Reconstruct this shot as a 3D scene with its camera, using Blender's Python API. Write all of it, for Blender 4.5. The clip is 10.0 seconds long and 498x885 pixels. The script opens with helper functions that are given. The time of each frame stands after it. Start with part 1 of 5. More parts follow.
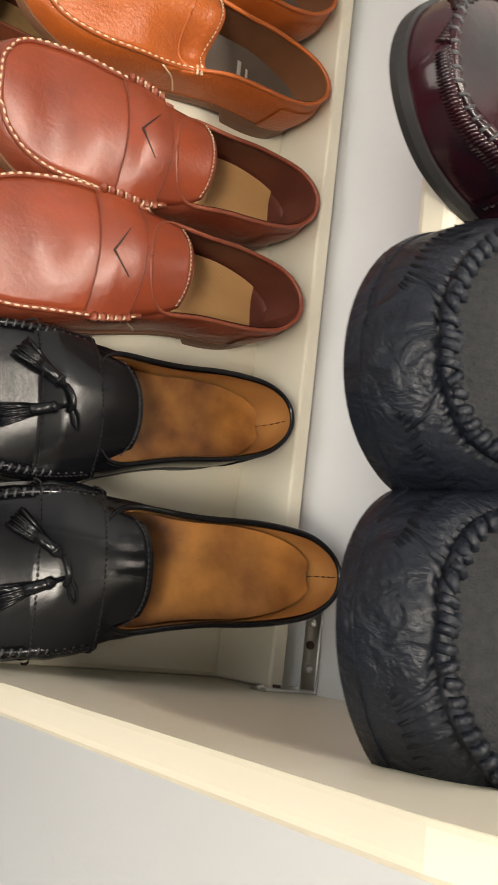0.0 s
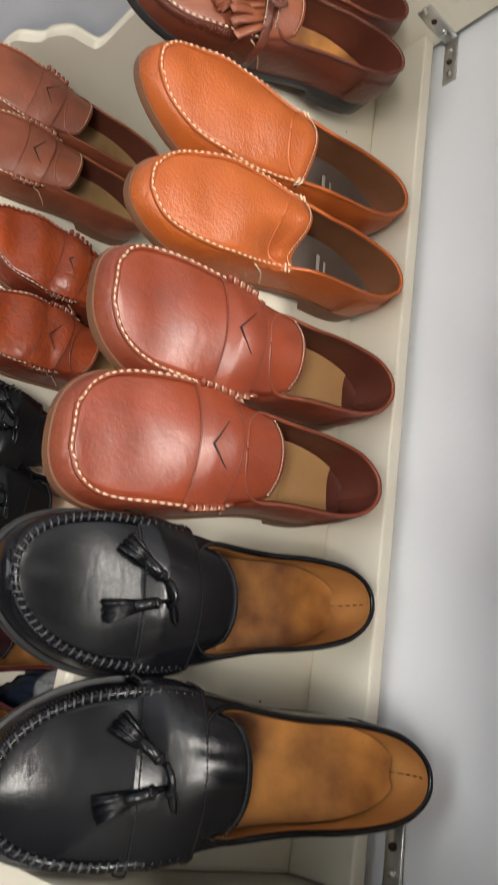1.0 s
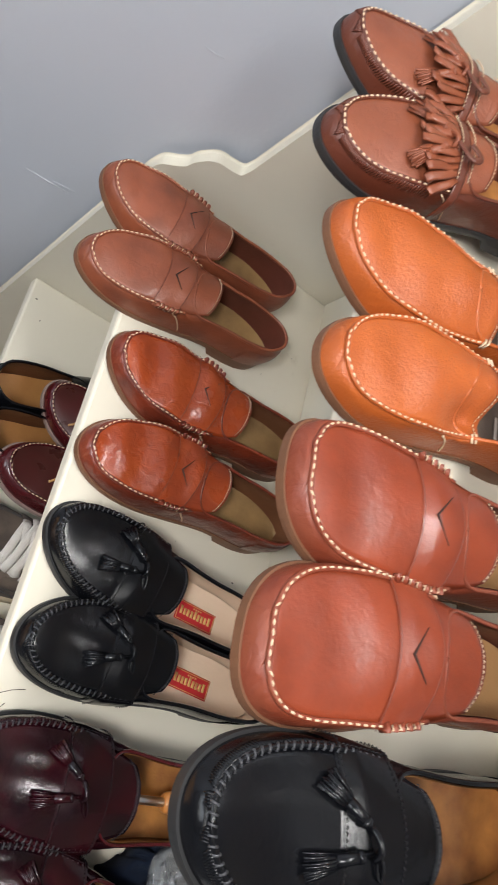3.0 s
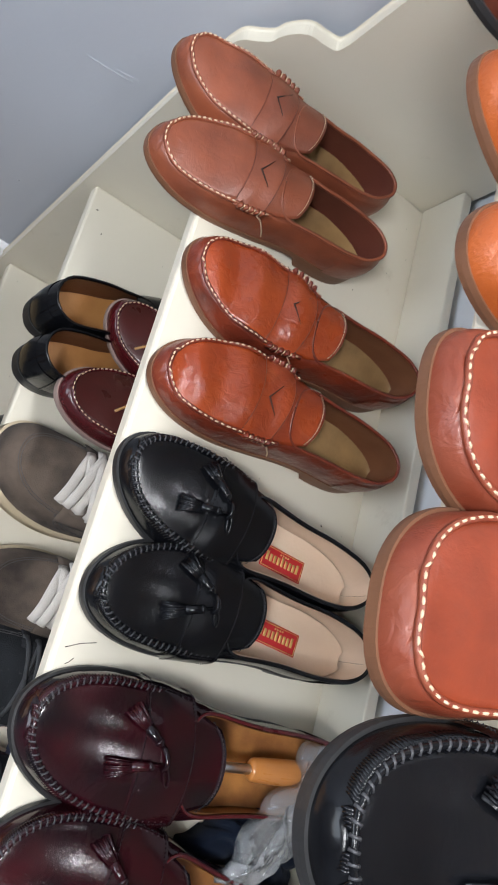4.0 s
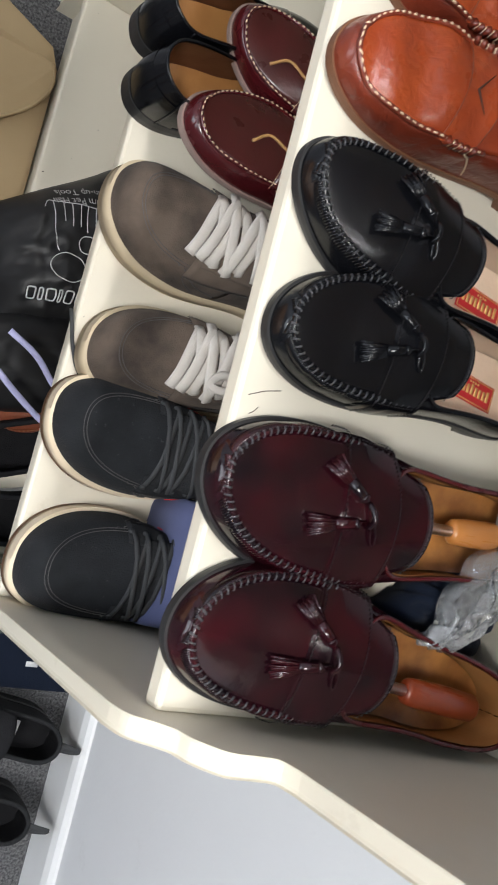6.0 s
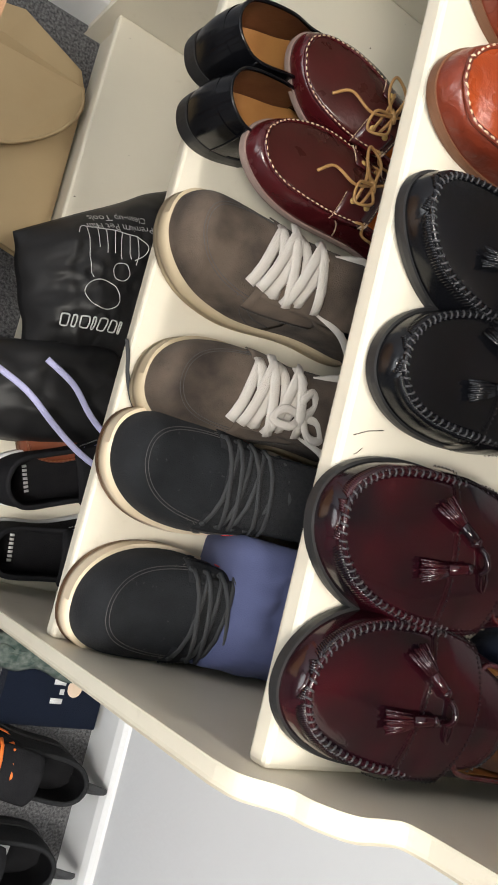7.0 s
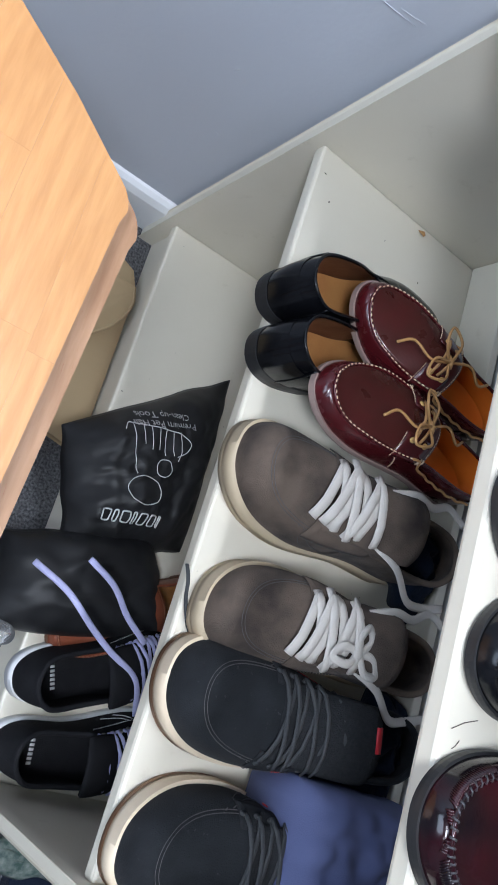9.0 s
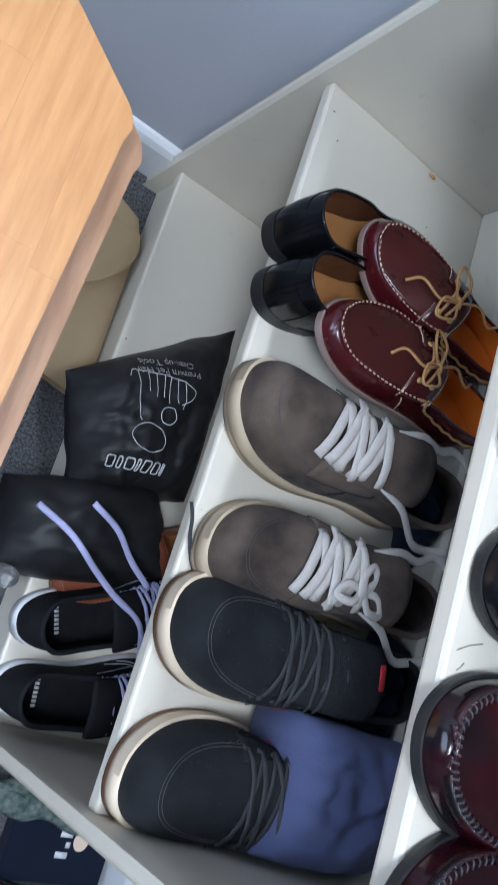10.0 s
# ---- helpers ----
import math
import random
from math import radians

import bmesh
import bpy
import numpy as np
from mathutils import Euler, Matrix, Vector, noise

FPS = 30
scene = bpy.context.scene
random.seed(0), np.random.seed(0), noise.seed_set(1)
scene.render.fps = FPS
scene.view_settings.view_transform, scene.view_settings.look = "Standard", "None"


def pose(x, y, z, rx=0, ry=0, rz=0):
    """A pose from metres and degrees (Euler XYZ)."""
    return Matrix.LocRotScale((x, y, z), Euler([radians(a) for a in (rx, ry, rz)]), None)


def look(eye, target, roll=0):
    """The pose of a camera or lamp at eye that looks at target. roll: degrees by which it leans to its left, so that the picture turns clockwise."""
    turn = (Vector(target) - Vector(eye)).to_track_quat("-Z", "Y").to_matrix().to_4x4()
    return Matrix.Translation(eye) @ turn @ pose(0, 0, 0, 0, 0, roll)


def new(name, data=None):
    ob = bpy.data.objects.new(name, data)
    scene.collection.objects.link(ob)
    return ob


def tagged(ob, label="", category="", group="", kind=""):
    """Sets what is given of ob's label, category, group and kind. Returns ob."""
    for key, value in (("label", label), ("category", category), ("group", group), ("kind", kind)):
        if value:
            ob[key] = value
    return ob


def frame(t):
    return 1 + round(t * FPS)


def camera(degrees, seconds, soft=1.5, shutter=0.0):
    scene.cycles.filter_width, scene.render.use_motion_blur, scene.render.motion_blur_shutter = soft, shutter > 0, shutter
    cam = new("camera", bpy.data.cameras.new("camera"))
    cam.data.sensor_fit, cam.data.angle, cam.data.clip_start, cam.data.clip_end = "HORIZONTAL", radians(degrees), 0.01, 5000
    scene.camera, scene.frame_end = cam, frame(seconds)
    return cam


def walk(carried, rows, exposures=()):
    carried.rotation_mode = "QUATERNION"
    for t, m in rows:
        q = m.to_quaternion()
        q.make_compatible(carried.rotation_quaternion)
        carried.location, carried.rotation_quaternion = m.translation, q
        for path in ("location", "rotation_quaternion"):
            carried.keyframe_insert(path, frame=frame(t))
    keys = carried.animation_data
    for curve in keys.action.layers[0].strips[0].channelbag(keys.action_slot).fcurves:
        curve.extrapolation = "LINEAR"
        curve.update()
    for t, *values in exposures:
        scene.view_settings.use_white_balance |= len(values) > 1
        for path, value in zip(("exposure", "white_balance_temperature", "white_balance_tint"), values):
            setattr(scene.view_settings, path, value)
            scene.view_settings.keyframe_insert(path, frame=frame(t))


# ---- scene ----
cam = camera(35.2, 10.0, 1.1, 0.25)
PATH = [
    (0, (-0.12, -0.773, 1.587), (1.129, -0.32, 0.093), 81.8),
    (0.5, (-0.161, -0.765, 1.56), (1.093, -0.246, 0.091), 81.1),
    (1, (-0.193, -0.73, 1.558), (0.985, -0.015, 0.109), 75.2),
    (1.5, (-0.223, -0.696, 1.561), (0.912, 0.16, 0.154), 72.6),
    (2, (-0.244, -0.678, 1.553), (0.872, 0.248, 0.175), 71.7),
    (2.5, (-0.264, -0.667, 1.522), (0.822, 0.258, 0.121), 71.5),
    (3, (-0.272, -0.65, 1.465), (0.77, 0.195, -0.018), 72.7),
    (3.2, (-0.262, -0.652, 1.434), (0.756, 0.198, -0.063), 73.0),
    (4.5, (-0.236, -0.61, 1.341), (0.794, -0.102, -0.296), 82.5),
    (5, (-0.222, -0.625, 1.325), (0.831, -0.233, -0.33), 86.8),
    (5.5, (-0.225, -0.646, 1.282), (0.843, -0.403, -0.391), 93.9),
    (6, (-0.255, -0.68, 1.209), (0.819, -0.495, -0.468), 96.0),
    (6.2, (-0.265, -0.693, 1.198), (0.802, -0.492, -0.482), 95.0),
    (7.3, (-0.333, -0.674, 1.131), (0.793, -0.412, -0.5), 93.6),
    (7.5, (-0.343, -0.666, 1.127), (0.783, -0.389, -0.502), 93.3),
    (8, (-0.368, -0.654, 1.108), (0.752, -0.339, -0.518), 92.3),
    (8.5, (-0.399, -0.628, 1.105), (0.696, -0.212, -0.516), 89.3),
    (9, (-0.418, -0.61, 1.104), (0.637, -0.049, -0.5), 84.1),
    (9.5, (-0.419, -0.612, 1.102), (0.633, -0.014, -0.49), 83.2),
    (10, (-0.401, -0.641, 1.096), (0.671, -0.144, -0.517), 87.0),
]
EXPOSURES = [(0.0, -0.29, 7550, 10), (1.0, -0.25, 6850, 10), (2.0, -0.38, 6650, 10), (2.5, -0.22, 6600, 10), (4.5, 0.08, 6050, 10), (6.0, 0.08, 6400, 10), (7.5, 0.29, 7000, 10), (8.3, 0.26, 6600, 10), (9.0, 0.08, 5550, 10), (10.0, -0.08, 5250, 10)]
walk(cam, [(t, look(eye, target, roll)) for t, eye, target, roll in PATH], EXPOSURES)

# ---- light ----
world = bpy.data.worlds.new("world")
scene.world = world
world.use_nodes = True
sky = world.node_tree.nodes.new("ShaderNodeTexSky")
sky.sky_type, sky.sun_disc = "NISHITA", False
sky.sun_elevation, sky.sun_rotation = radians(40), radians(250)
world.node_tree.nodes["Background"].inputs[1].default_value = 0.08
world.node_tree.links.new(sky.outputs[0], world.node_tree.nodes["Background"].inputs[0])


def area_lamp(name, m, sx, sy, watts, colour):
    d = bpy.data.lights.new(name, "AREA")
    d.shape, d.size, d.size_y, d.energy, d.color = "RECTANGLE", sx, sy, watts, colour
    ob = new(name, d)
    ob.matrix_world = m
    return ob


# the ceiling lamp in the middle of the room, and daylight through the window behind the viewer
area_lamp("ceiling_lamp_light", look((-1.05, -1.15, 2.355), (-1.0, -1.1, 0)), 0.55, 0.55, 45, (1.0, 0.985, 0.96))
area_lamp("tube_lamp_light", look((-0.07, -0.52, 2.35), (-0.07, -0.52, 0)), 0.06, 0.9, 17, (1.0, 0.985, 0.96))
area_lamp("window_light", look((-2.34, -0.9, 1.6), (0.2, -0.5, 0.8)), 1.4, 1.1, 23, (0.86, 0.93, 1.0))


# ---- materials ----
def material(name, colour, rough=0.5, metal=0.0, second=None, scale=30.0, mix=0.35, bump=0.0, bump_scale=200.0,
             coat=0.0, stains=0.0, stain_colour=(0.05, 0.04, 0.03), sheen=0.0, spec=0.5, grain=None, rvar=0.12, wrinkle=0.0):
    """Two scales of variation: clouds of a second tone and a fine grain in the relief; wear in the gloss."""
    m = bpy.data.materials.new(name)
    m.use_nodes = True
    t = m.node_tree
    b = t.nodes["Principled BSDF"]
    co = t.nodes.new("ShaderNodeTexCoord")
    info = t.nodes.new("ShaderNodeObjectInfo")
    shift = t.nodes.new("ShaderNodeVectorMath")
    shift.operation = "MULTIPLY_ADD"
    t.links.new(info.outputs["Random"], shift.inputs[0])
    shift.inputs[1].default_value = (7.0, 5.0, 3.0)
    t.links.new(co.outputs["Object"], shift.inputs[2])
    src = shift.outputs[0]
    if grain:
        mp = t.nodes.new("ShaderNodeMapping")
        mp.inputs["Scale"].default_value = grain
        t.links.new(src, mp.inputs["Vector"])
        src = mp.outputs[0]
    n1 = t.nodes.new("ShaderNodeTexNoise")
    n1.inputs["Scale"].default_value, n1.inputs["Detail"].default_value = scale, 6
    t.links.new(src, n1.inputs["Vector"])
    ramp = t.nodes.new("ShaderNodeMapRange")
    ramp.inputs[1].default_value, ramp.inputs[2].default_value = 0.35, 0.7
    ramp.inputs[4].default_value = mix
    t.links.new(n1.outputs["Fac"], ramp.inputs[0])
    mx = t.nodes.new("ShaderNodeMixRGB")
    mx.inputs[1].default_value = (*colour, 1)
    mx.inputs[2].default_value = (*(second or [c * 0.6 for c in colour]), 1)
    t.links.new(ramp.outputs[0], mx.inputs[0])
    out = mx.outputs[0]
    n2 = t.nodes.new("ShaderNodeTexNoise")
    n2.inputs["Scale"].default_value, n2.inputs["Detail"].default_value = bump_scale, 4
    t.links.new(src, n2.inputs["Vector"])
    if stains:
        n3 = t.nodes.new("ShaderNodeTexNoise")
        n3.inputs["Scale"].default_value, n3.inputs["Detail"].default_value = scale * 4.3, 8
        n3.inputs["Roughness"].default_value = 0.7
        t.links.new(src, n3.inputs["Vector"])
        r3 = t.nodes.new("ShaderNodeMapRange")
        r3.inputs[1].default_value, r3.inputs[2].default_value, r3.inputs[4].default_value = 0.62, 0.75, stains
        t.links.new(n3.outputs["Fac"], r3.inputs[0])
        m3 = t.nodes.new("ShaderNodeMixRGB")
        m3.inputs[2].default_value = (*stain_colour, 1)
        t.links.new(out, m3.inputs[1])
        t.links.new(r3.outputs[0], m3.inputs[0])
        out = m3.outputs[0]
    t.links.new(out, b.inputs["Base Color"])
    rr = t.nodes.new("ShaderNodeMapRange")
    rr.inputs[3].default_value, rr.inputs[4].default_value = max(0.02, rough - rvar), min(1, rough + rvar)
    t.links.new(n1.outputs["Fac"], rr.inputs[0])
    t.links.new(rr.outputs[0], b.inputs["Roughness"])
    b.inputs["Metallic"].default_value = metal
    b.inputs["Specular IOR Level"].default_value = spec
    b.inputs["Coat Weight"].default_value = coat
    b.inputs["Coat Roughness"].default_value = 0.12
    b.inputs["Sheen Weight"].default_value = sheen
    prev = None
    if wrinkle:
        n4 = t.nodes.new("ShaderNodeTexNoise")
        n4.inputs["Scale"].default_value, n4.inputs["Detail"].default_value, n4.inputs["Distortion"].default_value = 75, 5, 0.8
        t.links.new(src, n4.inputs["Vector"])
        b4 = t.nodes.new("ShaderNodeBump")
        b4.inputs["Strength"].default_value, b4.inputs["Distance"].default_value = wrinkle, 0.004
        t.links.new(n4.outputs["Fac"], b4.inputs["Height"])
        t.links.new(b4.outputs[0], b.inputs["Normal"])
        prev = b4.outputs[0]
    if bump:
        bp = t.nodes.new("ShaderNodeBump")
        bp.inputs["Strength"].default_value, bp.inputs["Distance"].default_value = bump, 0.002
        t.links.new(n2.outputs["Fac"], bp.inputs["Height"])
        if prev:
            t.links.new(prev, bp.inputs["Normal"])
        t.links.new(bp.outputs[0], b.inputs["Normal"])
    return m


CREAM = material("cream_paint", (0.70, 0.655, 0.545), 0.42, second=(0.64, 0.59, 0.475), scale=5, mix=0.5, bump=0.12, bump_scale=60, stains=0.35, stain_colour=(0.42, 0.36, 0.26))
WALL = material("grey_wall_paint", (0.47, 0.495, 0.55), 0.5, second=(0.43, 0.455, 0.505), scale=3, mix=0.5, bump=0.15, bump_scale=150)
SCUFF = material("scuffed_grey_paint", (0.58, 0.60, 0.64), 0.7, scale=30)
# the grey wall paint again, paled to stand for bright light behind the rack
WALL_LIT = material("lit_grey_wall_paint", (0.72, 0.73, 0.75), 0.5, second=(0.66, 0.67, 0.69), scale=4, mix=0.4, bump=0.15, bump_scale=120, stains=0.15, stain_colour=(0.4, 0.4, 0.4))
# wall grey darkened for the unseen walls, so black leather reflects less
WALL_DIM = material("darkened_wall_paint", (0.20, 0.205, 0.22), 0.6, second=(0.17, 0.175, 0.19), scale=3, mix=0.5, bump=0.15, bump_scale=150)
TRIM = material("white_trim_paint", (0.78, 0.79, 0.80), 0.35, second=(0.7, 0.7, 0.7), scale=8, mix=0.4, bump=0.05)
CARPET = material("charcoal_carpet", (0.035, 0.035, 0.039), 0.95, second=(0.20, 0.20, 0.205), scale=260, mix=0.9, bump=1.0, bump_scale=500, sheen=0.2)
# out-of-view ceiling, colour cut to grey to deepen reflections in the shoes
CEIL = material("darkened_ceiling_paint", (0.34, 0.34, 0.335), 0.8, scale=4, second=(0.30, 0.30, 0.295), bump=0.1)
PINE = material("oiled_pine", (0.60, 0.31, 0.115), 0.34, second=(0.44, 0.20, 0.06), scale=16, mix=0.7, bump=0.08, bump_scale=120, grain=(9, 1, 9), coat=0.2)
PINE2 = material("worn_pine", (0.46, 0.27, 0.15), 0.45, second=(0.30, 0.15, 0.07), scale=14, mix=0.7, bump=0.1, grain=(9, 1, 9), stains=0.6, stain_colour=(0.3, 0.07, 0.03))
STEEL = material("zinc_steel", (0.62, 0.61, 0.59), 0.32, 1.0, second=(0.45, 0.44, 0.42), scale=60, bump=0.05)
GLASS_LAMP = bpy.data.materials.new("lamp_diffuser")
GLASS_LAMP.use_nodes = True
GLASS_LAMP.node_tree.nodes["Principled BSDF"].inputs["Emission Color"].default_value = (1, 0.96, 0.9, 1)
GLASS_LAMP.node_tree.nodes["Principled BSDF"].inputs["Emission Strength"].default_value = 2.0


def leather(name, c, c2, rough=0.3, bump=0.12, bs=420, coat=0.15, mix=0.55, stains=0.0, wrinkle=0.12, spec=0.5, rvar=0.12):
    return material(name, c, rough, spec=spec, rvar=rvar, second=c2, scale=26, mix=mix, wrinkle=wrinkle, bump=bump, bump_scale=bs, coat=coat, stains=stains, stain_colour=[v * 0.4 for v in c])


BLACK = leather("black_polished_leather", (0.0035, 0.0037, 0.0048), (0.006, 0.0065, 0.0085), 0.21, 0.04, 300, 0.0, wrinkle=0.06, spec=0.34, rvar=0.06)
BLACK_SOFT = leather("black_crumpled_leather", (0.006, 0.0075, 0.012), (0.012, 0.015, 0.022), 0.36, 0.45, 260, 0.0, wrinkle=0.7, spec=0.28)
BURG = leather("burgundy_black_leather", (0.0055, 0.0030, 0.0050), (0.042, 0.0025, 0.006), 0.16, 0.05, 300, 0.0, mix=0.75, wrinkle=0.05, rvar=0.06)
BROWN = leather("red_brown_leather", (0.25, 0.045, 0.017), (0.15, 0.025, 0.010), 0.34, 0.1, 350, 0.05, mix=0.8, wrinkle=0.12)
TAN = leather("orange_tan_leather", (0.42, 0.098, 0.019), (0.29, 0.058, 0.011), 0.38, 0.35, 420, 0.0, wrinkle=0.22)
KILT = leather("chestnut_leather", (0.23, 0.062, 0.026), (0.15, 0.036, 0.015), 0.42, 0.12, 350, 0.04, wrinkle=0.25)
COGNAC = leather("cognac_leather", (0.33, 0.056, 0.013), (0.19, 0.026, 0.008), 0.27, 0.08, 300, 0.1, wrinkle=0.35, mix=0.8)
SADDLE = leather("worn_brown_leather", (0.25, 0.068, 0.031), (0.14, 0.036, 0.017), 0.40, 0.1, 320, 0.06, mix=0.75, wrinkle=0.2)
# walls in a darker, more mottled cognac than the vamp
COGNAC_WALL = leather("dark_cognac_leather", (0.20, 0.032, 0.012), (0.075, 0.013, 0.008), 0.32, 0.08, 300, 0.1, wrinkle=0.5, mix=0.9)
BROWN_WALL = leather("scuffed_red_brown_leather", (0.19, 0.036, 0.016), (0.28, 0.085, 0.045), 0.42, 0.1, 350, 0.03, mix=0.5, wrinkle=0.4)
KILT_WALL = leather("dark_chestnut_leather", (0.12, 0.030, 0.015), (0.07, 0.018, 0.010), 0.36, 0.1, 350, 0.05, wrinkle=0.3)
WINE = leather("wine_red_leather", (0.068, 0.0065, 0.009), (0.036, 0.0045, 0.006), 0.26, 0.08, 350, 0.3)
WINE_APRON = leather("brown_wine_leather", (0.048, 0.011, 0.009), (0.075, 0.009, 0.010), 0.30, 0.1, 350, 0.2, mix=0.7)
LINING = leather("brown_lining", (0.20, 0.08, 0.035), (0.13, 0.045, 0.02), 0.55, 0.1, 300, 0)
LINING_DARK = leather("dark_red_lining", (0.13, 0.035, 0.022), (0.085, 0.022, 0.015), 0.5, 0.1, 300, 0)
LINING_TAN = leather("tan_lining", (0.46, 0.22, 0.07), (0.33, 0.13, 0.04), 0.5, 0.1, 300, 0)
INS_TAN = leather("tan_insole_leather", (0.46, 0.205, 0.055), (0.13, 0.042, 0.013), 0.36, 0.1, 300, 0.08, mix=0.95, stains=0.7)
INS_SUEDE = leather("pale_tan_insole", (0.52, 0.29, 0.12), (0.45, 0.23, 0.09), 0.7, 0.2, 500, 0)
INS_CREAM = leather("cream_insole_leather", (0.72, 0.56, 0.42), (0.66, 0.50, 0.37), 0.5, 0.1, 300, 0)
INS_GREY = leather("grey_insole_leather", (0.10, 0.075, 0.06), (0.07, 0.05, 0.042), 0.5, 0.2, 400, 0)
INS_WORN = leather("worn_olive_insole", (0.36, 0.22, 0.09), (0.19, 0.11, 0.045), 0.5, 0.15, 300, 0, mix=0.9, stains=0.6)
INS_ORANGE = leather("orange_insole", (0.75, 0.22, 0.02), (0.65, 0.17, 0.015), 0.5, 0.1, 300, 0)
SOLE_BLACK = material("black_rubber", (0.02, 0.02, 0.021), 0.5, bump=0.1, scale=40)
SOLE_BROWN = material("brown_rubber", (0.16, 0.07, 0.035), 0.55, bump=0.1, scale=40)
SOLE_GREY = material("grey_brown_rubber", (0.30, 0.22, 0.19), 0.6, bump=0.1, scale=40)
FOXING = material("cream_rubber", (0.72, 0.60, 0.44), 0.55, second=(0.58, 0.45, 0.30), scale=20, bump=0.12, stains=0.4, stain_colour=(0.35, 0.25, 0.15))
FOXING_OLD = material("aged_rubber", (0.50, 0.41, 0.28), 0.6, second=(0.36, 0.29, 0.19), scale=18, bump=0.12, stains=0.4, stain_colour=(0.2, 0.15, 0.1))
FOXING_WHITE = material("white_rubber", (0.75, 0.75, 0.76), 0.45, second=(0.6, 0.6, 0.6), scale=18, bump=0.1)
GUM = material("gum_rubber", (0.22, 0.11, 0.05), 0.6, scale=30, bump=0.1)
SUEDE_GREY = material("grey_brown_suede", (0.135, 0.103, 0.080), 0.9, second=(0.036, 0.029, 0.026), scale=20, mix=1.0, wrinkle=0.2, bump=0.5, bump_scale=700, sheen=0.05, stains=0.7, spec=0.12)
SUEDE_BLACK = material("black_suede", (0.014, 0.015, 0.017), 0.9, second=(0.026, 0.028, 0.031), scale=40, mix=0.6, bump=0.5, bump_scale=700, sheen=0.04, stains=0.5, stain_colour=(0.13, 0.13, 0.13), spec=0.12)
CANVAS = material("black_canvas", (0.013, 0.013, 0.015), 0.85, second=(0.028, 0.028, 0.03), scale=60, bump=0.6, bump_scale=900, spec=0.12)
MESH = material("black_mesh_fabric", (0.02, 0.021, 0.023), 0.85, second=(0.05, 0.05, 0.052), scale=300, bump=0.8, bump_scale=800, spec=0.12)
LACE_WHITE = material("off_white_lace", (0.64, 0.60, 0.55), 0.85, second=(0.54, 0.48, 0.41), scale=60, bump=0.7, bump_scale=900)
LACE_BLACK = material("black_lace", (0.045, 0.047, 0.05), 0.8, bump=0.6, bump_scale=900)
LACE_LILAC = material("lilac_lace", (0.50, 0.50, 0.78), 0.8, second=(0.42, 0.42, 0.66), bump=0.6, bump_scale=900)
LACE_TAN = material("rawhide_lace", (0.48, 0.27, 0.10), 0.5, second=(0.36, 0.18, 0.06), bump=0.2, bump_scale=300)
LACE_ORANGE = material("orange_lace", (0.9, 0.2, 0.03), 0.7, bump=0.4, bump_scale=700)
THREAD = material("cream_thread", (0.66, 0.50, 0.34), 0.8, second=(0.45, 0.30, 0.18), scale=120)
THREAD_DARK = material("black_thread", (0.045, 0.045, 0.05), 0.45, scale=120)
THREAD_BLACK = material("dull_black_thread", (0.022, 0.020, 0.021), 0.9, scale=120, spec=0.1)
THREAD_GREY = material("grey_thread", (0.085, 0.08, 0.08), 0.8, scale=120)
THREAD_BROWN = material("brown_thread", (0.30, 0.14, 0.07), 0.7, scale=120)
THREAD_WHITE = material("white_thread", (0.6, 0.6, 0.6), 0.8, scale=120)
DARK = material("dark_slit", (0.03, 0.012, 0.008), 0.8)
LABEL_RED = material("red_label", (0.52, 0.02, 0.025), 0.45, second=(0.42, 0.015, 0.02), scale=40)
GOLD = material("gold_print", (0.72, 0.48, 0.16), 0.4, scale=80)
PRINT_WHITE = material("white_print", (0.72, 0.72, 0.72), 0.6, scale=80)
PRINT_PALE = material("pale_print", (0.45, 0.40, 0.36), 0.6, scale=80)
RED_RUBBER = material("red_logo", (0.5, 0.02, 0.03), 0.5, scale=60)
NAVY = material("navy_cotton", (0.006, 0.010, 0.022), 0.9, second=(0.011, 0.017, 0.034), scale=30, bump=0.7, bump_scale=900, sheen=0.05, spec=0.12)
BLUE_CLOTH = material("slate_blue_cotton", (0.105, 0.12, 0.235), 0.85, second=(0.08, 0.095, 0.19), scale=18, bump=0.4, bump_scale=900, sheen=0.05, spec=0.12)
BAG = material("black_nylon", (0.012, 0.012, 0.013), 0.5, second=(0.02, 0.02, 0.021), scale=12, bump=0.2, bump_scale=45, spec=0.4)
KRAFT = material("kraft_paper", (0.42, 0.31, 0.17), 0.75, second=(0.34, 0.24, 0.125), scale=9, bump=0.2, bump_scale=60)
TREE_WOOD = material("shoe_tree_wood", (0.55, 0.22, 0.055), 0.3, second=(0.42, 0.14, 0.03), scale=20, grain=(1, 9, 9), coat=0.3)
TREE_RED = material("red_cedar_wood", (0.30, 0.055, 0.02), 0.3, second=(0.2, 0.03, 0.012), scale=20, grain=(1, 9, 9), coat=0.3)
GREEN = material("dark_green_cloth", (0.03, 0.06, 0.05), 0.85, second=(0.2, 0.22, 0.2), scale=90, mix=0.9, bump=0.5, bump_scale=700)
FILM = bpy.data.materials.new("clear_film")
FILM.use_nodes = True
fb = FILM.node_tree.nodes["Principled BSDF"]
fb.inputs["Base Color"].default_value = (0.95, 0.96, 0.97, 1)
fb.inputs["Roughness"].default_value = 0.08
fb.inputs["Transmission Weight"].default_value = 0.88
fb.inputs["IOR"].default_value = 1.35


# ---- mesh tools ----
def mesh_of(name, verts, faces, smooth=True):
    me = bpy.data.meshes.new(name)
    me.from_pydata([tuple(map(float, v)) for v in verts], [], faces)
    me.update()
    if smooth:
        me.shade_smooth()
    return me


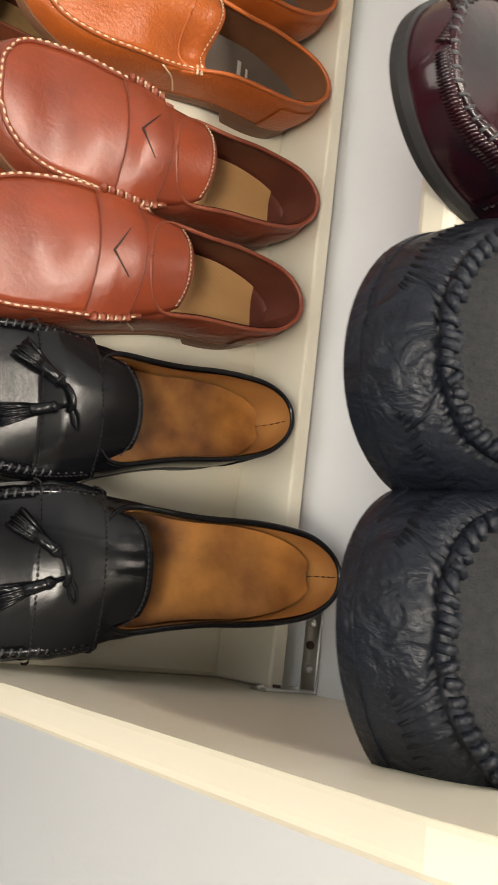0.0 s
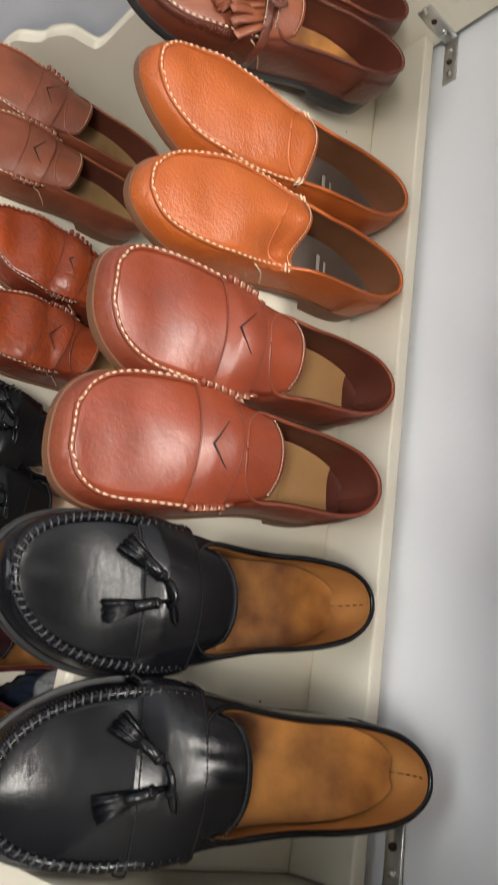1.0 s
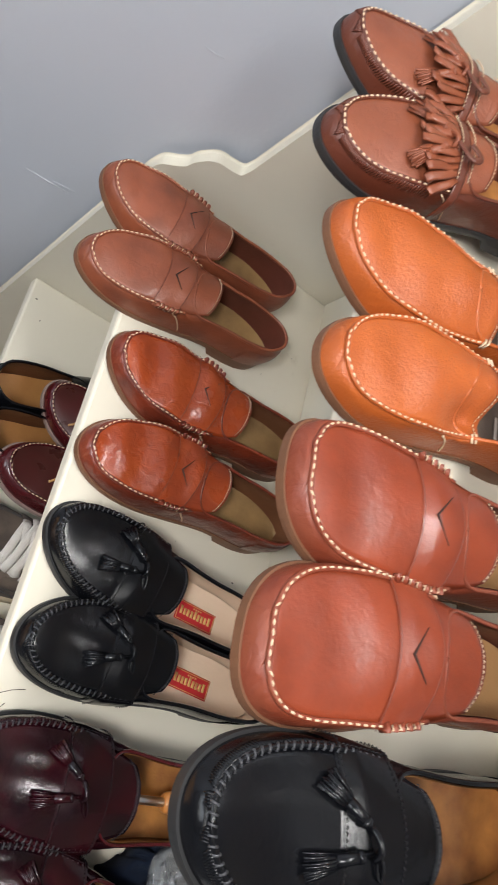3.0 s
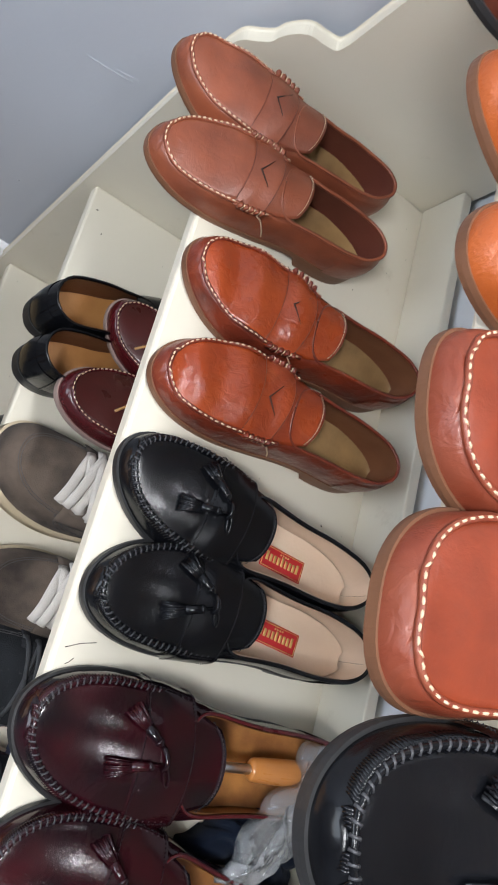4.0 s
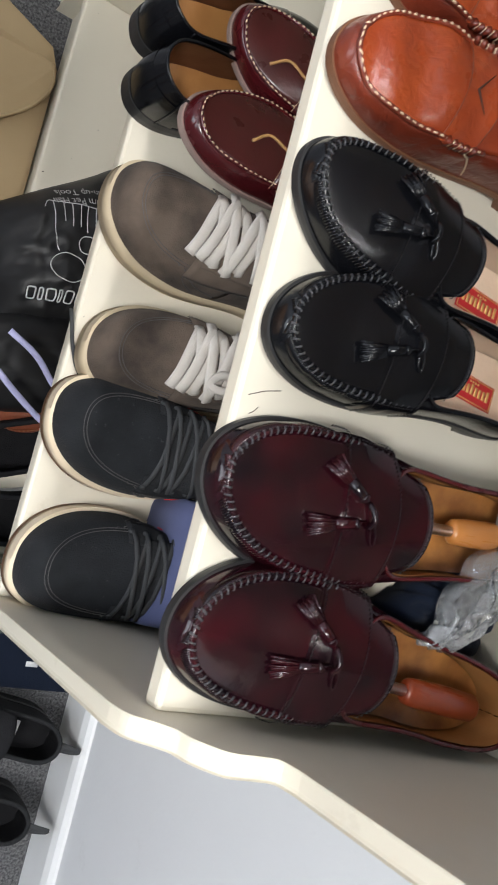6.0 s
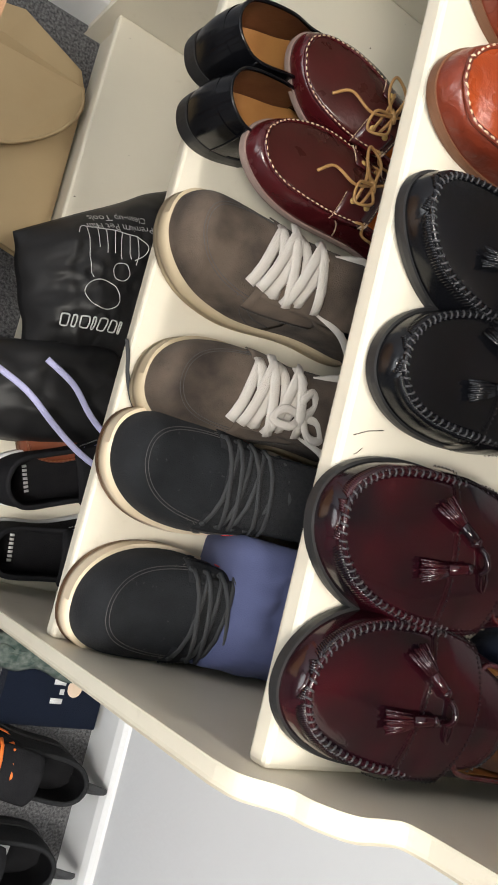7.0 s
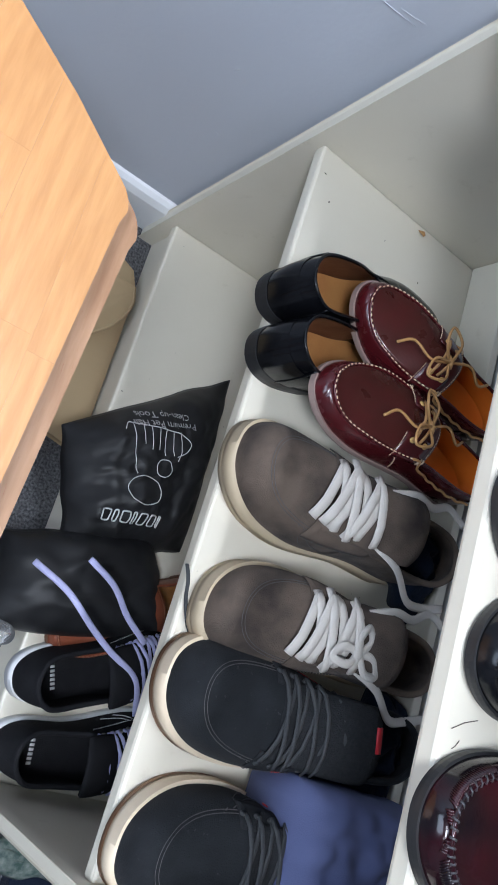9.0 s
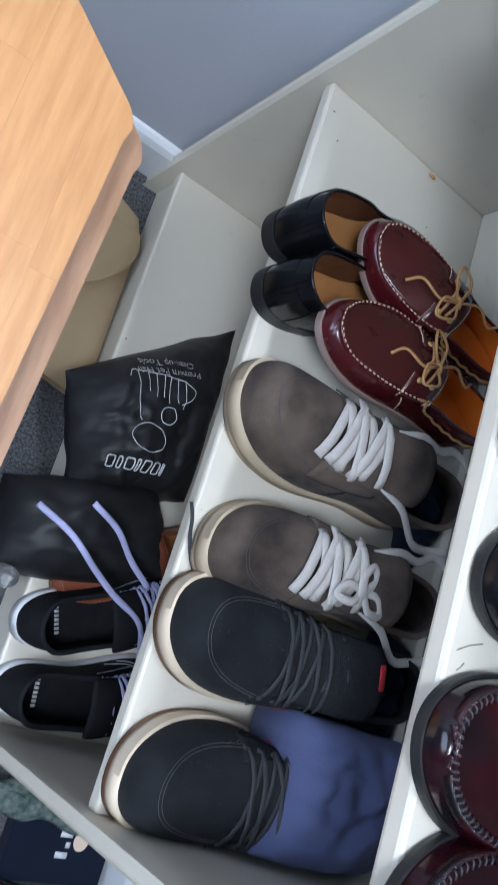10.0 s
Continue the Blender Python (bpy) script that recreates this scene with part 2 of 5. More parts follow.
def join(*chunks):
    """Chunks of (verts, faces) as one."""
    vs, fs = [], []
    for v, f in chunks:
        o = len(vs)
        vs += [tuple(p) for p in v]
        fs += [tuple(i + o for i in q) for q in f]
    return vs, fs


def part(name, geo, mat, parent=None, label="", smooth=True, thick=0.0, bevel=0.0):
    me = geo if isinstance(geo, bpy.types.Mesh) else mesh_of(name, *geo, smooth)
    me.materials.append(mat)
    ob = new(name, me)
    if parent:
        ob.parent = parent
    if thick:
        md = ob.modifiers.new("thickness", "SOLIDIFY")
        md.thickness, md.offset = thick, 1
    if bevel:
        md = ob.modifiers.new("bevel", "BEVEL")
        md.width, md.segments, md.limit_method = bevel, 2, "ANGLE"
    if label:
        tagged(ob, label)
    return ob


def thing(name, label, category, group="", m=None):
    ob = new(name)
    ob.empty_display_size = 0.02
    if m is not None:
        ob.matrix_world = m
    return tagged(ob, label, category, group)


def box(x0, x1, y0, y1, z0, z1):
    v = [(x, y, z) for x in (x0, x1) for y in (y0, y1) for z in (z0, z1)]
    return v, [(0, 1, 3, 2), (4, 6, 7, 5), (0, 4, 5, 1), (2, 3, 7, 6), (0, 2, 6, 4), (1, 5, 7, 3)]


def prism(outline, d0, d1, axis):
    """An outline in a plane, drawn out along an axis (0 x, 1 y, 2 z)."""
    n = len(outline)
    v = []
    for d in (d0, d1):
        for a, b in outline:
            v.append({0: (d, a, b), 1: (a, d, b), 2: (a, b, d)}[axis])
    f = [tuple(range(n)), tuple(range(2 * n - 1, n - 1, -1))]
    f += [(i, (i + 1) % n, n + (i + 1) % n, n + i) for i in range(n)]
    return v, f


def grid(points):
    """A sheet from rows of points."""
    r, c = len(points), len(points[0])
    v = [p for row in points for p in row]
    return v, [(i * c + j, i * c + j + 1, (i + 1) * c + j + 1, (i + 1) * c + j) for i in range(r - 1) for j in range(c - 1)]


def tube(points, r, n=6, flat=1.0, closed=False, up=None):
    """A cord along points; flat squeezes it across 'up'."""
    pts = [Vector(p) for p in points]
    v, f = [], []
    k = len(pts)
    for i, p in enumerate(pts):
        a, b = pts[(i - 1) % k if closed else max(i - 1, 0)], pts[(i + 1) % k if closed else min(i + 1, k - 1)]
        d = (b - a).normalized() if (b - a).length > 1e-9 else Vector((1, 0, 0))
        w = Vector(up) if up else (Vector((0, 0, 1)) if abs(d.z) < 0.9 else Vector((1, 0, 0)))
        s = d.cross(w).normalized()
        w = s.cross(d)
        rr = r[i] if isinstance(r, (list, tuple)) else r
        for j in range(n):
            an = 2 * math.pi * j / n
            v.append(p + s * math.cos(an) * rr + w * math.sin(an) * rr * flat)
    for i in range(k if closed else k - 1):
        i2 = (i + 1) % k
        f += [(i * n + j, i * n + (j + 1) % n, i2 * n + (j + 1) % n, i2 * n + j) for j in range(n)]
    if not closed:
        f += [tuple(range(n - 1, -1, -1)), tuple(range((k - 1) * n, k * n))]
    return v, f


def smooth_line(points, per=6):
    """Catmull-Rom through points."""
    p = [np.array(q, float) for q in points]
    p = [2 * p[0] - p[1]] + p + [2 * p[-1] - p[-2]]
    out = []
    for i in range(1, len(p) - 2):
        for t in np.linspace(0, 1, per, endpoint=False):
            out.append(0.5 * (2 * p[i] + (p[i + 1] - p[i - 1]) * t + (2 * p[i - 1] - 5 * p[i] + 4 * p[i + 1] - p[i + 2]) * t * t + (3 * p[i] - p[i - 1] - 3 * p[i + 1] + p[i + 2]) * t ** 3))
    return out + [p[-2]]


def step(a, b, x):
    t = min(max((x - a) / (b - a), 0), 1)
    return t * t * (3 - 2 * t)


def hermite(xs, ys):
    ms = [(ys[min(i + 1, len(xs) - 1)] - ys[max(i - 1, 0)]) / (xs[min(i + 1, len(xs) - 1)] - xs[max(i - 1, 0)]) for i in range(len(xs))]

    def f(x):
        x = min(max(x, xs[0]), xs[-1])
        i = max(k for k in range(len(xs) - 1) if xs[k] <= x)
        d = xs[i + 1] - xs[i]
        t = (x - xs[i]) / d
        return (ys[i] * (1 + 2 * t) * (1 - t) ** 2 + ms[i] * d * t * (1 - t) ** 2 + ys[i + 1] * t * t * (3 - 2 * t) + ms[i + 1] * d * t * t * (t - 1))
    return f


def lettering(name, text, size, mat, parent, m, label=""):
    """Words in the built-in font as a flat mesh."""
    cu = bpy.data.curves.new(name, "FONT")
    cu.body, cu.size, cu.align_x, cu.align_y = text, size, "CENTER", "CENTER"
    cu.extrude = 0.0002
    tmp = bpy.data.objects.new(name, cu)
    scene.collection.objects.link(tmp)
    me = bpy.data.meshes.new_from_object(tmp.evaluated_get(bpy.context.evaluated_depsgraph_get()))
    bpy.data.objects.remove(tmp)
    me.materials.clear()
    ob = part(name, me, mat, parent, label)
    ob.matrix_local = m
    return ob


# ---- the room ----
WX, FY, NY, OX, TOP = 0.315, 0.03, -2.6, -2.4, 2.4


def room():
    tagged(part("floor", box(OX - 0.1, WX + 0.1, NY - 0.1, FY + 0.1, -0.05, 0.0), CARPET, smooth=False), "charcoal grey cut-pile carpet", "carpet", kind="structure")
    tagged(part("wall_back", box(WX, WX + 0.1, NY, FY, 0, TOP), WALL_LIT, smooth=False), "grey painted wall behind the rack, paled for the light on it", "wall", kind="structure")
    tagged(part("wall_far", box(OX, WX + 0.1, FY, FY + 0.1, 0, TOP), WALL, smooth=False), "smooth grey painted wall with small scuffs", "wall", kind="structure")
    tagged(part("wall_near", box(OX, WX + 0.1, NY - 0.1, NY, 0, TOP), WALL_DIM, smooth=False), "unseen grey wall, paint darkened to dim reflections", "wall", kind="structure")
    o = [(NY, 0), (FY, 0), (FY, TOP), (NY, TOP)]
    w = join(box(OX - 0.1, OX, NY, -1.65, 0, TOP), box(OX - 0.1, OX, -0.15, FY, 0, TOP), box(OX - 0.1, OX, -1.65, -0.15, 0, 0.95), box(OX - 0.1, OX, -1.65, -0.15, 2.15, TOP))
    tagged(part("wall_window", w, WALL_DIM, smooth=False), "unseen grey wall with a window opening, paint darkened to dim reflections", "wall", kind="structure")
    tagged(part("ceiling", box(OX - 0.1, WX + 0.1, NY - 0.1, FY + 0.1, TOP, TOP + 0.05), CEIL, smooth=False), "unseen ceiling, colour darkened to dim reflections", "ceiling", kind="structure")
    win = tagged(new("window_1"), "white framed window", "window", kind="structure")
    part("window_frame", join(box(OX - 0.06, OX - 0.02, -1.65, -1.60, 0.95, 2.15), box(OX - 0.06, OX - 0.02, -0.20, -0.15, 0.95, 2.15), box(OX - 0.06, OX - 0.02, -1.60, -0.20, 0.95, 1.0), box(OX - 0.06, OX - 0.02, -1.60, -0.20, 2.1, 2.15)), TRIM, win, smooth=False)
    prof = [(0, 0), (-0.014, 0), (-0.014, 0.075), (-0.010, 0.088), (-0.004, 0.094), (0, 0.096)]
    tagged(part("baseboard", prism([(FY + a, b) for a, b in prof], OX, WX, 0), TRIM, smooth=False), "white painted baseboard along the grey wall", "baseboard", kind="structure")
    tagged(part("baseboard_back", prism([(WX + a, b) for a, b in prof], NY, -0.86, 1), TRIM, smooth=False), "white painted baseboard beyond the rack", "baseboard", kind="structure")
    lamp = thing("ceiling_lamp", "white square ceiling lamp", "lamp")
    part("lamp_body", box(-1.35, -0.75, -1.45, -0.85, 2.37, 2.4), TRIM, lamp, smooth=False, bevel=0.004)
    part("diffuser", box(-1.33, -0.77, -1.43, -0.87, 2.36, 2.372), GLASS_LAMP, lamp, smooth=False)

    tl = thing("tube_lamp", "white ceiling tube lamp above the rack", "lamp")
    part("lamp_body", box(-0.12, -0.02, -1.0, -0.04, 2.375, 2.4), TRIM, tl, smooth=False, bevel=0.004)
    part("diffuser", box(-0.105, -0.035, -0.98, -0.06, 2.357, 2.376), GLASS_LAMP, tl, smooth=False)


room()

# ---- the rack ----
Z4, Z3, Z2, Z1, Z0 = 0.098, 0.435, 0.764, 1.09, 1.395
NEAR = -0.815


def rack():
    r = thing("shoe_rack", "cream painted wooden bookcase used as a shoe rack", "shoe rack")
    lo, hi = -0.013, 0.066
    for y0, y1, dz in ((0.0, 0.019, 0.0), (NEAR - 0.015, NEAR, -0.014)):
        ogee = smooth_line([(lo, 0.762), (-0.009, 0.783), (0.004, 0.796), (0.013, 0.807), (0.017, 0.822), (0.030, 0.840), (0.048, 0.844), (0.062, 0.849), (hi, 0.866)], 5)
        edge = [(lo, 0.0)] + [(p[0], p[1] + dz) for p in ogee] + [(hi, 1.455), (hi + 0.003, 1.475), (hi + 0.012, 1.491), (hi + 0.03, 1.50), (0.305, 1.50), (0.305, 0)]
        part("side_panel", prism(edge, y0, y1, 1), CREAM, r, smooth=False, bevel=0.003)
    for z, x in ((Z4, 0), (Z3, 0), (Z2, 0.011), (Z1, 0.07), (Z0, 0.140)):
        part("shelf", box(x, 0.3035, NEAR, 0, z - 0.019, z), CREAM, r, smooth=False, bevel=0.004)
        if z < 1.2:
            part("back_rail", box(0.289, 0.303, NEAR + 0.001, -0.001, z + 0.0005, z + 0.064), CREAM, r, smooth=False, bevel=0.002)
    part("kickboard", box(0.012, 0.03, NEAR, 0, 0, Z4 - 0.019), CREAM, r, smooth=False)
    return r


def bracket(y, s, z=1.17):
    b = thing("corner_bracket", "zinc steel corner bracket screwed to the wall", "bracket", "brackets on the rack")
    part("leg", join(box(WX - 0.052, WX - 0.002, min(y, y + s * 0.0025), max(y, y + s * 0.0025), z - 0.008, z + 0.008)), STEEL, b, bevel=0.0008)
    part("leg", box(WX - 0.0035, WX - 0.001, min(y, y + s * 0.06), max(y, y + s * 0.06), z - 0.008, z + 0.008), STEEL, b, bevel=0.0008)
    for k in (0.017, 0.034, 0.05):
        v, f = tube([(WX - 0.001, y + s * k, z), (WX - 0.006, y + s * k, z)], [0.0035, 0.0028], 10)
        part("screw", (v, f), STEEL if k != 0.034 else DARK, b)
        v, f = tube([(WX - k, y + s * 0.001, z), (WX - k, y + s * 0.0045, z)], [0.0035, 0.0028], 10)
        part("screw", (v, f), STEEL if k != 0.034 else DARK, b)


rack()
bracket(0.0, -1)
bracket(NEAR, 1)


# ---- shoes ----
class Last:
    """The form of one shoe: heel back at x 0, toe tip at x L, sole on z 0. A moccasin has a plateau inside its seam, and rolled walls round it."""
    E = 0.62

    def __init__(self, L=0.30, W=1.0, side=1, toe=2.2, sole=0.005, heel=0.013, spring=0.004, tops=(0.066, 0.058, 0.055, 0.052, 0.046, 0.035, 0.0245, 0.019), walls=(0.053, 0.043, 0.042, 0.046, 0.048, 0.037, 0.028, 0.023),
                 throat=0.52, so=0.60, toe_len=0.28, dents=0.0, square=2.65, cap=0.11, moc=False, u1=0.95, plateau=0.8, sag=0.0, heel_len=0.29, pucker=0.0, arch=0.30):
        self.L, self.W, self.side, self.toe, self.sole, self.heel, self.spring, self.throat, self.so, self.toe_len = L, W, side, toe, sole, heel, spring, throat, so, toe_len
        self.top = hermite((0, 0.22, 0.40, 0.52, 0.62, 0.75, 0.88, 1.0), tops)
        self.wall = hermite((0, 0.22, 0.40, 0.52, 0.62, 0.75, 0.88, 1.0), walls)
        self.dents, self.square, self.cap = dents, square, cap
        self.arch, self.even = arch, False
        self.moc, self.u1, self.plateau, self.sag, self.heel_len, self.pucker = moc, u1, plateau, sag, heel_len, pucker

    def body(self, u):
        return self.W * (0.0335 + 0.0165 * step(0.30, 0.70, u))

    def half(self, u):
        u = min(max(u, 0), 1)
        a = min(u / self.heel_len, 1)
        b = min((1 - u) / self.toe_len, 1)
        return self.body(u) * (1 - (1 - a) ** 2.3) ** (1 / 2.3) * (1 - (1 - b) ** self.toe) ** (1 / self.toe)

    def inner(self, u):
        """Half the width of the plateau inside the seam."""
        b = min(max((self.u1 - u) / (self.toe_len * 0.86), 0), 1)
        return self.body(u) * self.plateau * (1 - (1 - b) ** self.toe) ** (1 / self.toe)

    def box(self, u):
        return 2.75 + (self.square - 2.75) * step(0.45, 0.75, u)

    def mid(self, u):
        return self.side * 0.045 * (u - 0.45) ** 2 * (1 if u > 0.45 else 0.2)

    def base(self, u):
        return self.sole + self.heel * (1 - step(0.22, 0.52, u)) + self.spring * step(0.78, 1, u)

    def section(self, u, s, inset):
        """Across and up, for one place on the form."""
        w = max(self.half(u) - inset, 0)
        a = abs(s)
        if not self.moc:
            h = (self.top(u) - inset) * (1 - (1 - min((1 - u) / self.cap, 1)) ** 2.4) ** (1 / 2.4)
            n = self.box(u)
            ph = a * math.pi / 2
            return w * math.sin(ph) ** (2 / n), h * max(math.cos(ph), 0) ** (2 / n)
        e = self.E
        arch = 0.14 + self.arch * (1 - step(0.50, 0.80, u))
        if u <= self.u1:
            wa = min(max(self.inner(u) - inset, 0), w)
            h = self.top(u) - inset - arch * wa * 0.9
        else:
            k = min((u - self.u1) / (1 - self.u1), 1)
            wa, h = 0.0, (self.top(self.u1) - inset) * (1 - k ** 2.0) ** (1 / 2.0)
            if self.even:
                e *= 1 - step(self.u1, self.u1 + 0.008, u)
        if a <= e:
            q = a / max(e, 1e-6)
            return wa * q, h + arch * wa * (1 - q * q)
        ph = (a - e) / (1 - e) * math.pi / 2
        y = wa + (w - wa) * math.sin(ph) ** (2 / 2.25)
        if self.pucker:
            y += self.pucker * noise.noise((u * 30, s * 4 + 7 * self.side, 1.7)) * math.sin(2 * ph) * (1 - step(0.84, 0.93, u))
        return y, h * max(math.cos(ph), 0) ** (2 / 2.25)

    def at(self, u, s, off=0.0, inset=0.0, quarter=False):
        y, h = self.section(u, s, inset)
        y, z = self.mid(u) + math.copysign(y, s), self.base(u) + h
        x = u * self.L
        if self.dents and u > 0.5:
            z += self.dents * max(math.cos(s * math.pi / 2), 0) * math.sin(u * 37 + s * 2 + self.side) * step(0.5, 0.6, u) * step(0.0, 0.12, 1 - u)
        if self.sag:
            z -= self.sag * math.exp(-((u - 0.49) / 0.10) ** 2 - ((s - 0.32) / 0.30) ** 2)
        if quarter and u < self.throat:
            # the quarters stand as walls round the heel and run into the vamp at the throat
            o = self.opening(u)
            k = (1 - abs(s)) / max(1 - o, 0.01)
            b = step(0.30, self.throat, u)
            w = max(self.half(u) - inset, 0)
            yw = self.mid(u) + math.copysign(w * (1 + 0.06 * math.sin(k * 2.6) - 0.10 * k ** 2), s)
            zw = self.base(u) + self.wall(u) * k
            y, z = yw + (y - yw) * b, zw + (z - zw) * b
            x += (0.007 * k * k - 0.004 * math.sin(k * 3.14)) * (1 - step(0.0, 0.12, u))
        p = Vector((x, y, z))
        if off and self.moc and abs(s) <= self.E + 0.01 and self.u1 - 0.010 < u <= self.u1 + 0.001:
            return p + Vector((0.5, 0, 0.87)) * off
        if off:
            e = 0.004
            du = self.at(min(u + e, 1), s, 0, inset) - self.at(max(u - e, 0), s, 0, inset)
            ds = self.at(u, min(s + e, 1), 0, inset) - self.at(u, max(s - e, -1), 0, inset)
            n_ = du.cross(ds)
            if n_.length > 1e-12:
                n_.normalize()
                if n_.z < -0.2:
                    n_ = -n_
                p += n_ * off
        return p

    def opening(self, u):
        t = self.throat
        if u >= t:
            return 0.0
        a = t - 0.135 if self.moc else 0.30
        if u <= a:
            return self.so
        k = (u - a) / (t - a)
        return self.so * (1 - k ** 2.6) ** (1 / 2.0)

    def stations(self, n, a=0.0, b=1.0):
        us = [0.5 - 0.5 * math.cos(math.pi * i / n) for i in range(n + 1)]
        return [a + (b - a) * u for u in us]


def upper_geo(f, m=18, inset=0.0, a=0.0, b=1.0, n=60):
    us = f.stations(n, a, b)
    us = sorted(us + ([f.u1 - 0.004, f.u1 - 0.001, f.u1, f.u1 + 0.004] if f.moc and b > f.u1 else []) + [f.throat - 0.002, f.throat - 0.008, f.throat - 0.02, f.throat])
    lo, hi = [], []
    f.even = True
    for u in us:
        o = f.opening(u)
        lo.append([f.at(u, -1 + (1 - o) * j / m, 0, inset, True) for j in range(m + 1)])
        hi.append([f.at(u, o + (1 - o) * j / m, 0, inset, True) for j in range(m + 1)])
    f.even = False
    return join(grid(lo), grid(hi))


def sole_geo(f, flange=0.003, top=0.0, thick=None, back=0.27, arch=True):
    """The outsole, with a heel block and a raised waist."""
    rows = []
    for u in f.stations(44):
        w = f.half(u) * (1 + flange / 0.045)
        x = (u - 0.5) * (f.L + 2 * flange) + 0.5 * f.L
        zt = f.base(u) + 0.002 + top
        zb = 0.0 + f.spring * step(0.8, 1, u) * 0.8
        if arch:
            k = step(back, back + 0.015, u) * (1 - step(0.42, 0.60, u))
            zb = zb + k * (f.base(u) - 0.006 - zb)
        c = f.mid(u)
        rows.append([(x, c - w, zt), (x, c - w - min(0.0006, w * 0.1), zt * 0.5 + zb * 0.5), (x, c - w, zb), (x, c + w, zb), (x, c + w + min(0.0006, w * 0.1), zt * 0.5 + zb * 0.5), (x, c + w, zt), (x, c - w, zt)])
    return grid(rows)


def insole_geo(f, z=0.006, a=0.012, b=0.8):
    rows = []
    for u in f.stations(30, a, b):
        w = max(f.half(u) - 0.0035, 0.0005)
        c = f.mid(u)
        rows.append([(u * f.L, c + w * k, f.base(u) + z + 0.0035 * abs(k) ** 3) for k in (-1, -0.8, -0.5, 0, 0.5, 0.8, 1)])
    return grid(rows)


def collar_line(f):
    us = [u for u in f.stations(40, 0.0, f.throat)]
    left = [f.at(u, -f.opening(u), 0, 0, True) for u in us]
    right = [f.at(u, f.opening(u), 0, 0, True) for u in us]
    return right[::-1] + left[1:]


def apron_edge(f, u, u1, d):
    """How far across the form the moccasin seam lies at u: a fixed way in from the outline."""
    if f.moc:
        return f.E
    r = min(0.96, f.half(min(u / u1, 1)) * (1 - d / 0.05) / max(f.half(u), 1e-5))
    n = f.box(u)
    return 2 / math.pi * math.asin(max(r, 0) ** (n / 2))


def apron_line(f, u0, u1, d, n=44):
    us = [u0 + (u1 - u0) * math.sin(math.pi / 2 * i / n) for i in range(n + 1)]
    return [(u, apron_edge(f, u, u1, d)) for u in us] + [(u, -apron_edge(f, u, u1, d)) for u in us[-2::-1]]


def apron_geo(f, u0, u1, d, off):
    rows = []
    for i in range(23):
        u = u0 + (u1 - u0) * math.sin(math.pi / 2 * i / 22)
        e = apron_edge(f, u, u1, d)
        rows.append([f.at(u, e * (j / 8 - 1), off) for j in range(17)])
    return grid(rows)


def stitches(f, line, gap, length, r, off=0.0015, along=False, skip=1):
    """Single stitches across (or along) a seam."""
    chunks = []
    pts = [f.at(u, s, off) for u, s in line]
    acc, last = 0.0, None
    for i in range(1, len(pts)):
        d = (pts[i] - pts[i - 1]).length
        acc += d
        while acc >= gap:
            acc -= gap
            k = 1 - acc / d if d > 0 else 0
            p = pts[i - 1].lerp(pts[i], min(max(k, 0), 1))
            t = (pts[i] - pts[i - 1]).normalized()
            u = line[i - 1][0] + (line[i][0] - line[i - 1][0]) * k
            s = line[i - 1][1] + (line[i][1] - line[i - 1][1]) * k
            nrm = f.at(u, s, 0.002) - f.at(u, s)
            nrm = nrm.normalized() if nrm.length > 0 else Vector((0, 0, 1))
            c = t if along else (nrm.cross(t).normalized() + t * 0.35).normalized()
            chunks.append(tube([p - c * length / 2 - nrm * 0.0008, p + nrm * 0.0004, p + c * length / 2 - nrm * 0.0008], r, 5))
    return join(*chunks) if chunks else None


def strip(f, u0, u1, s0, s1, off, n=24, k=5, bow=0.0, front=None):
    """A band laid over the form."""
    rows = []
    for i in range(k + 1):
        rows.append([f.at(u0 + (u1 - u0) * i / k + bow * (1 - (2 * j / n - 1) ** 2), s0 + (s1 - s0) * j / n, off - (off - front) * max(0, (i - k + 6) / 6) if front else off) for j in range(n + 1)])
    return grid(rows)


def tongue_geo(f, back, front, width, lift=0.0, round_=4.0, off=0.0, cut=0.28):
    rows = []
    for i in range(13):
        k = i / 12
        u = back + (front - back) * k
        e = width * (1 - (1 - k) ** round_ * cut)
        rows.append([f.at(u + (0.012 * abs(j / 8 - 1) ** 3) * (1 - k), e * (j / 8 - 1), off + 0.001 + lift * (1 - k) ** 1.5) for j in range(17)])
    return grid(rows)


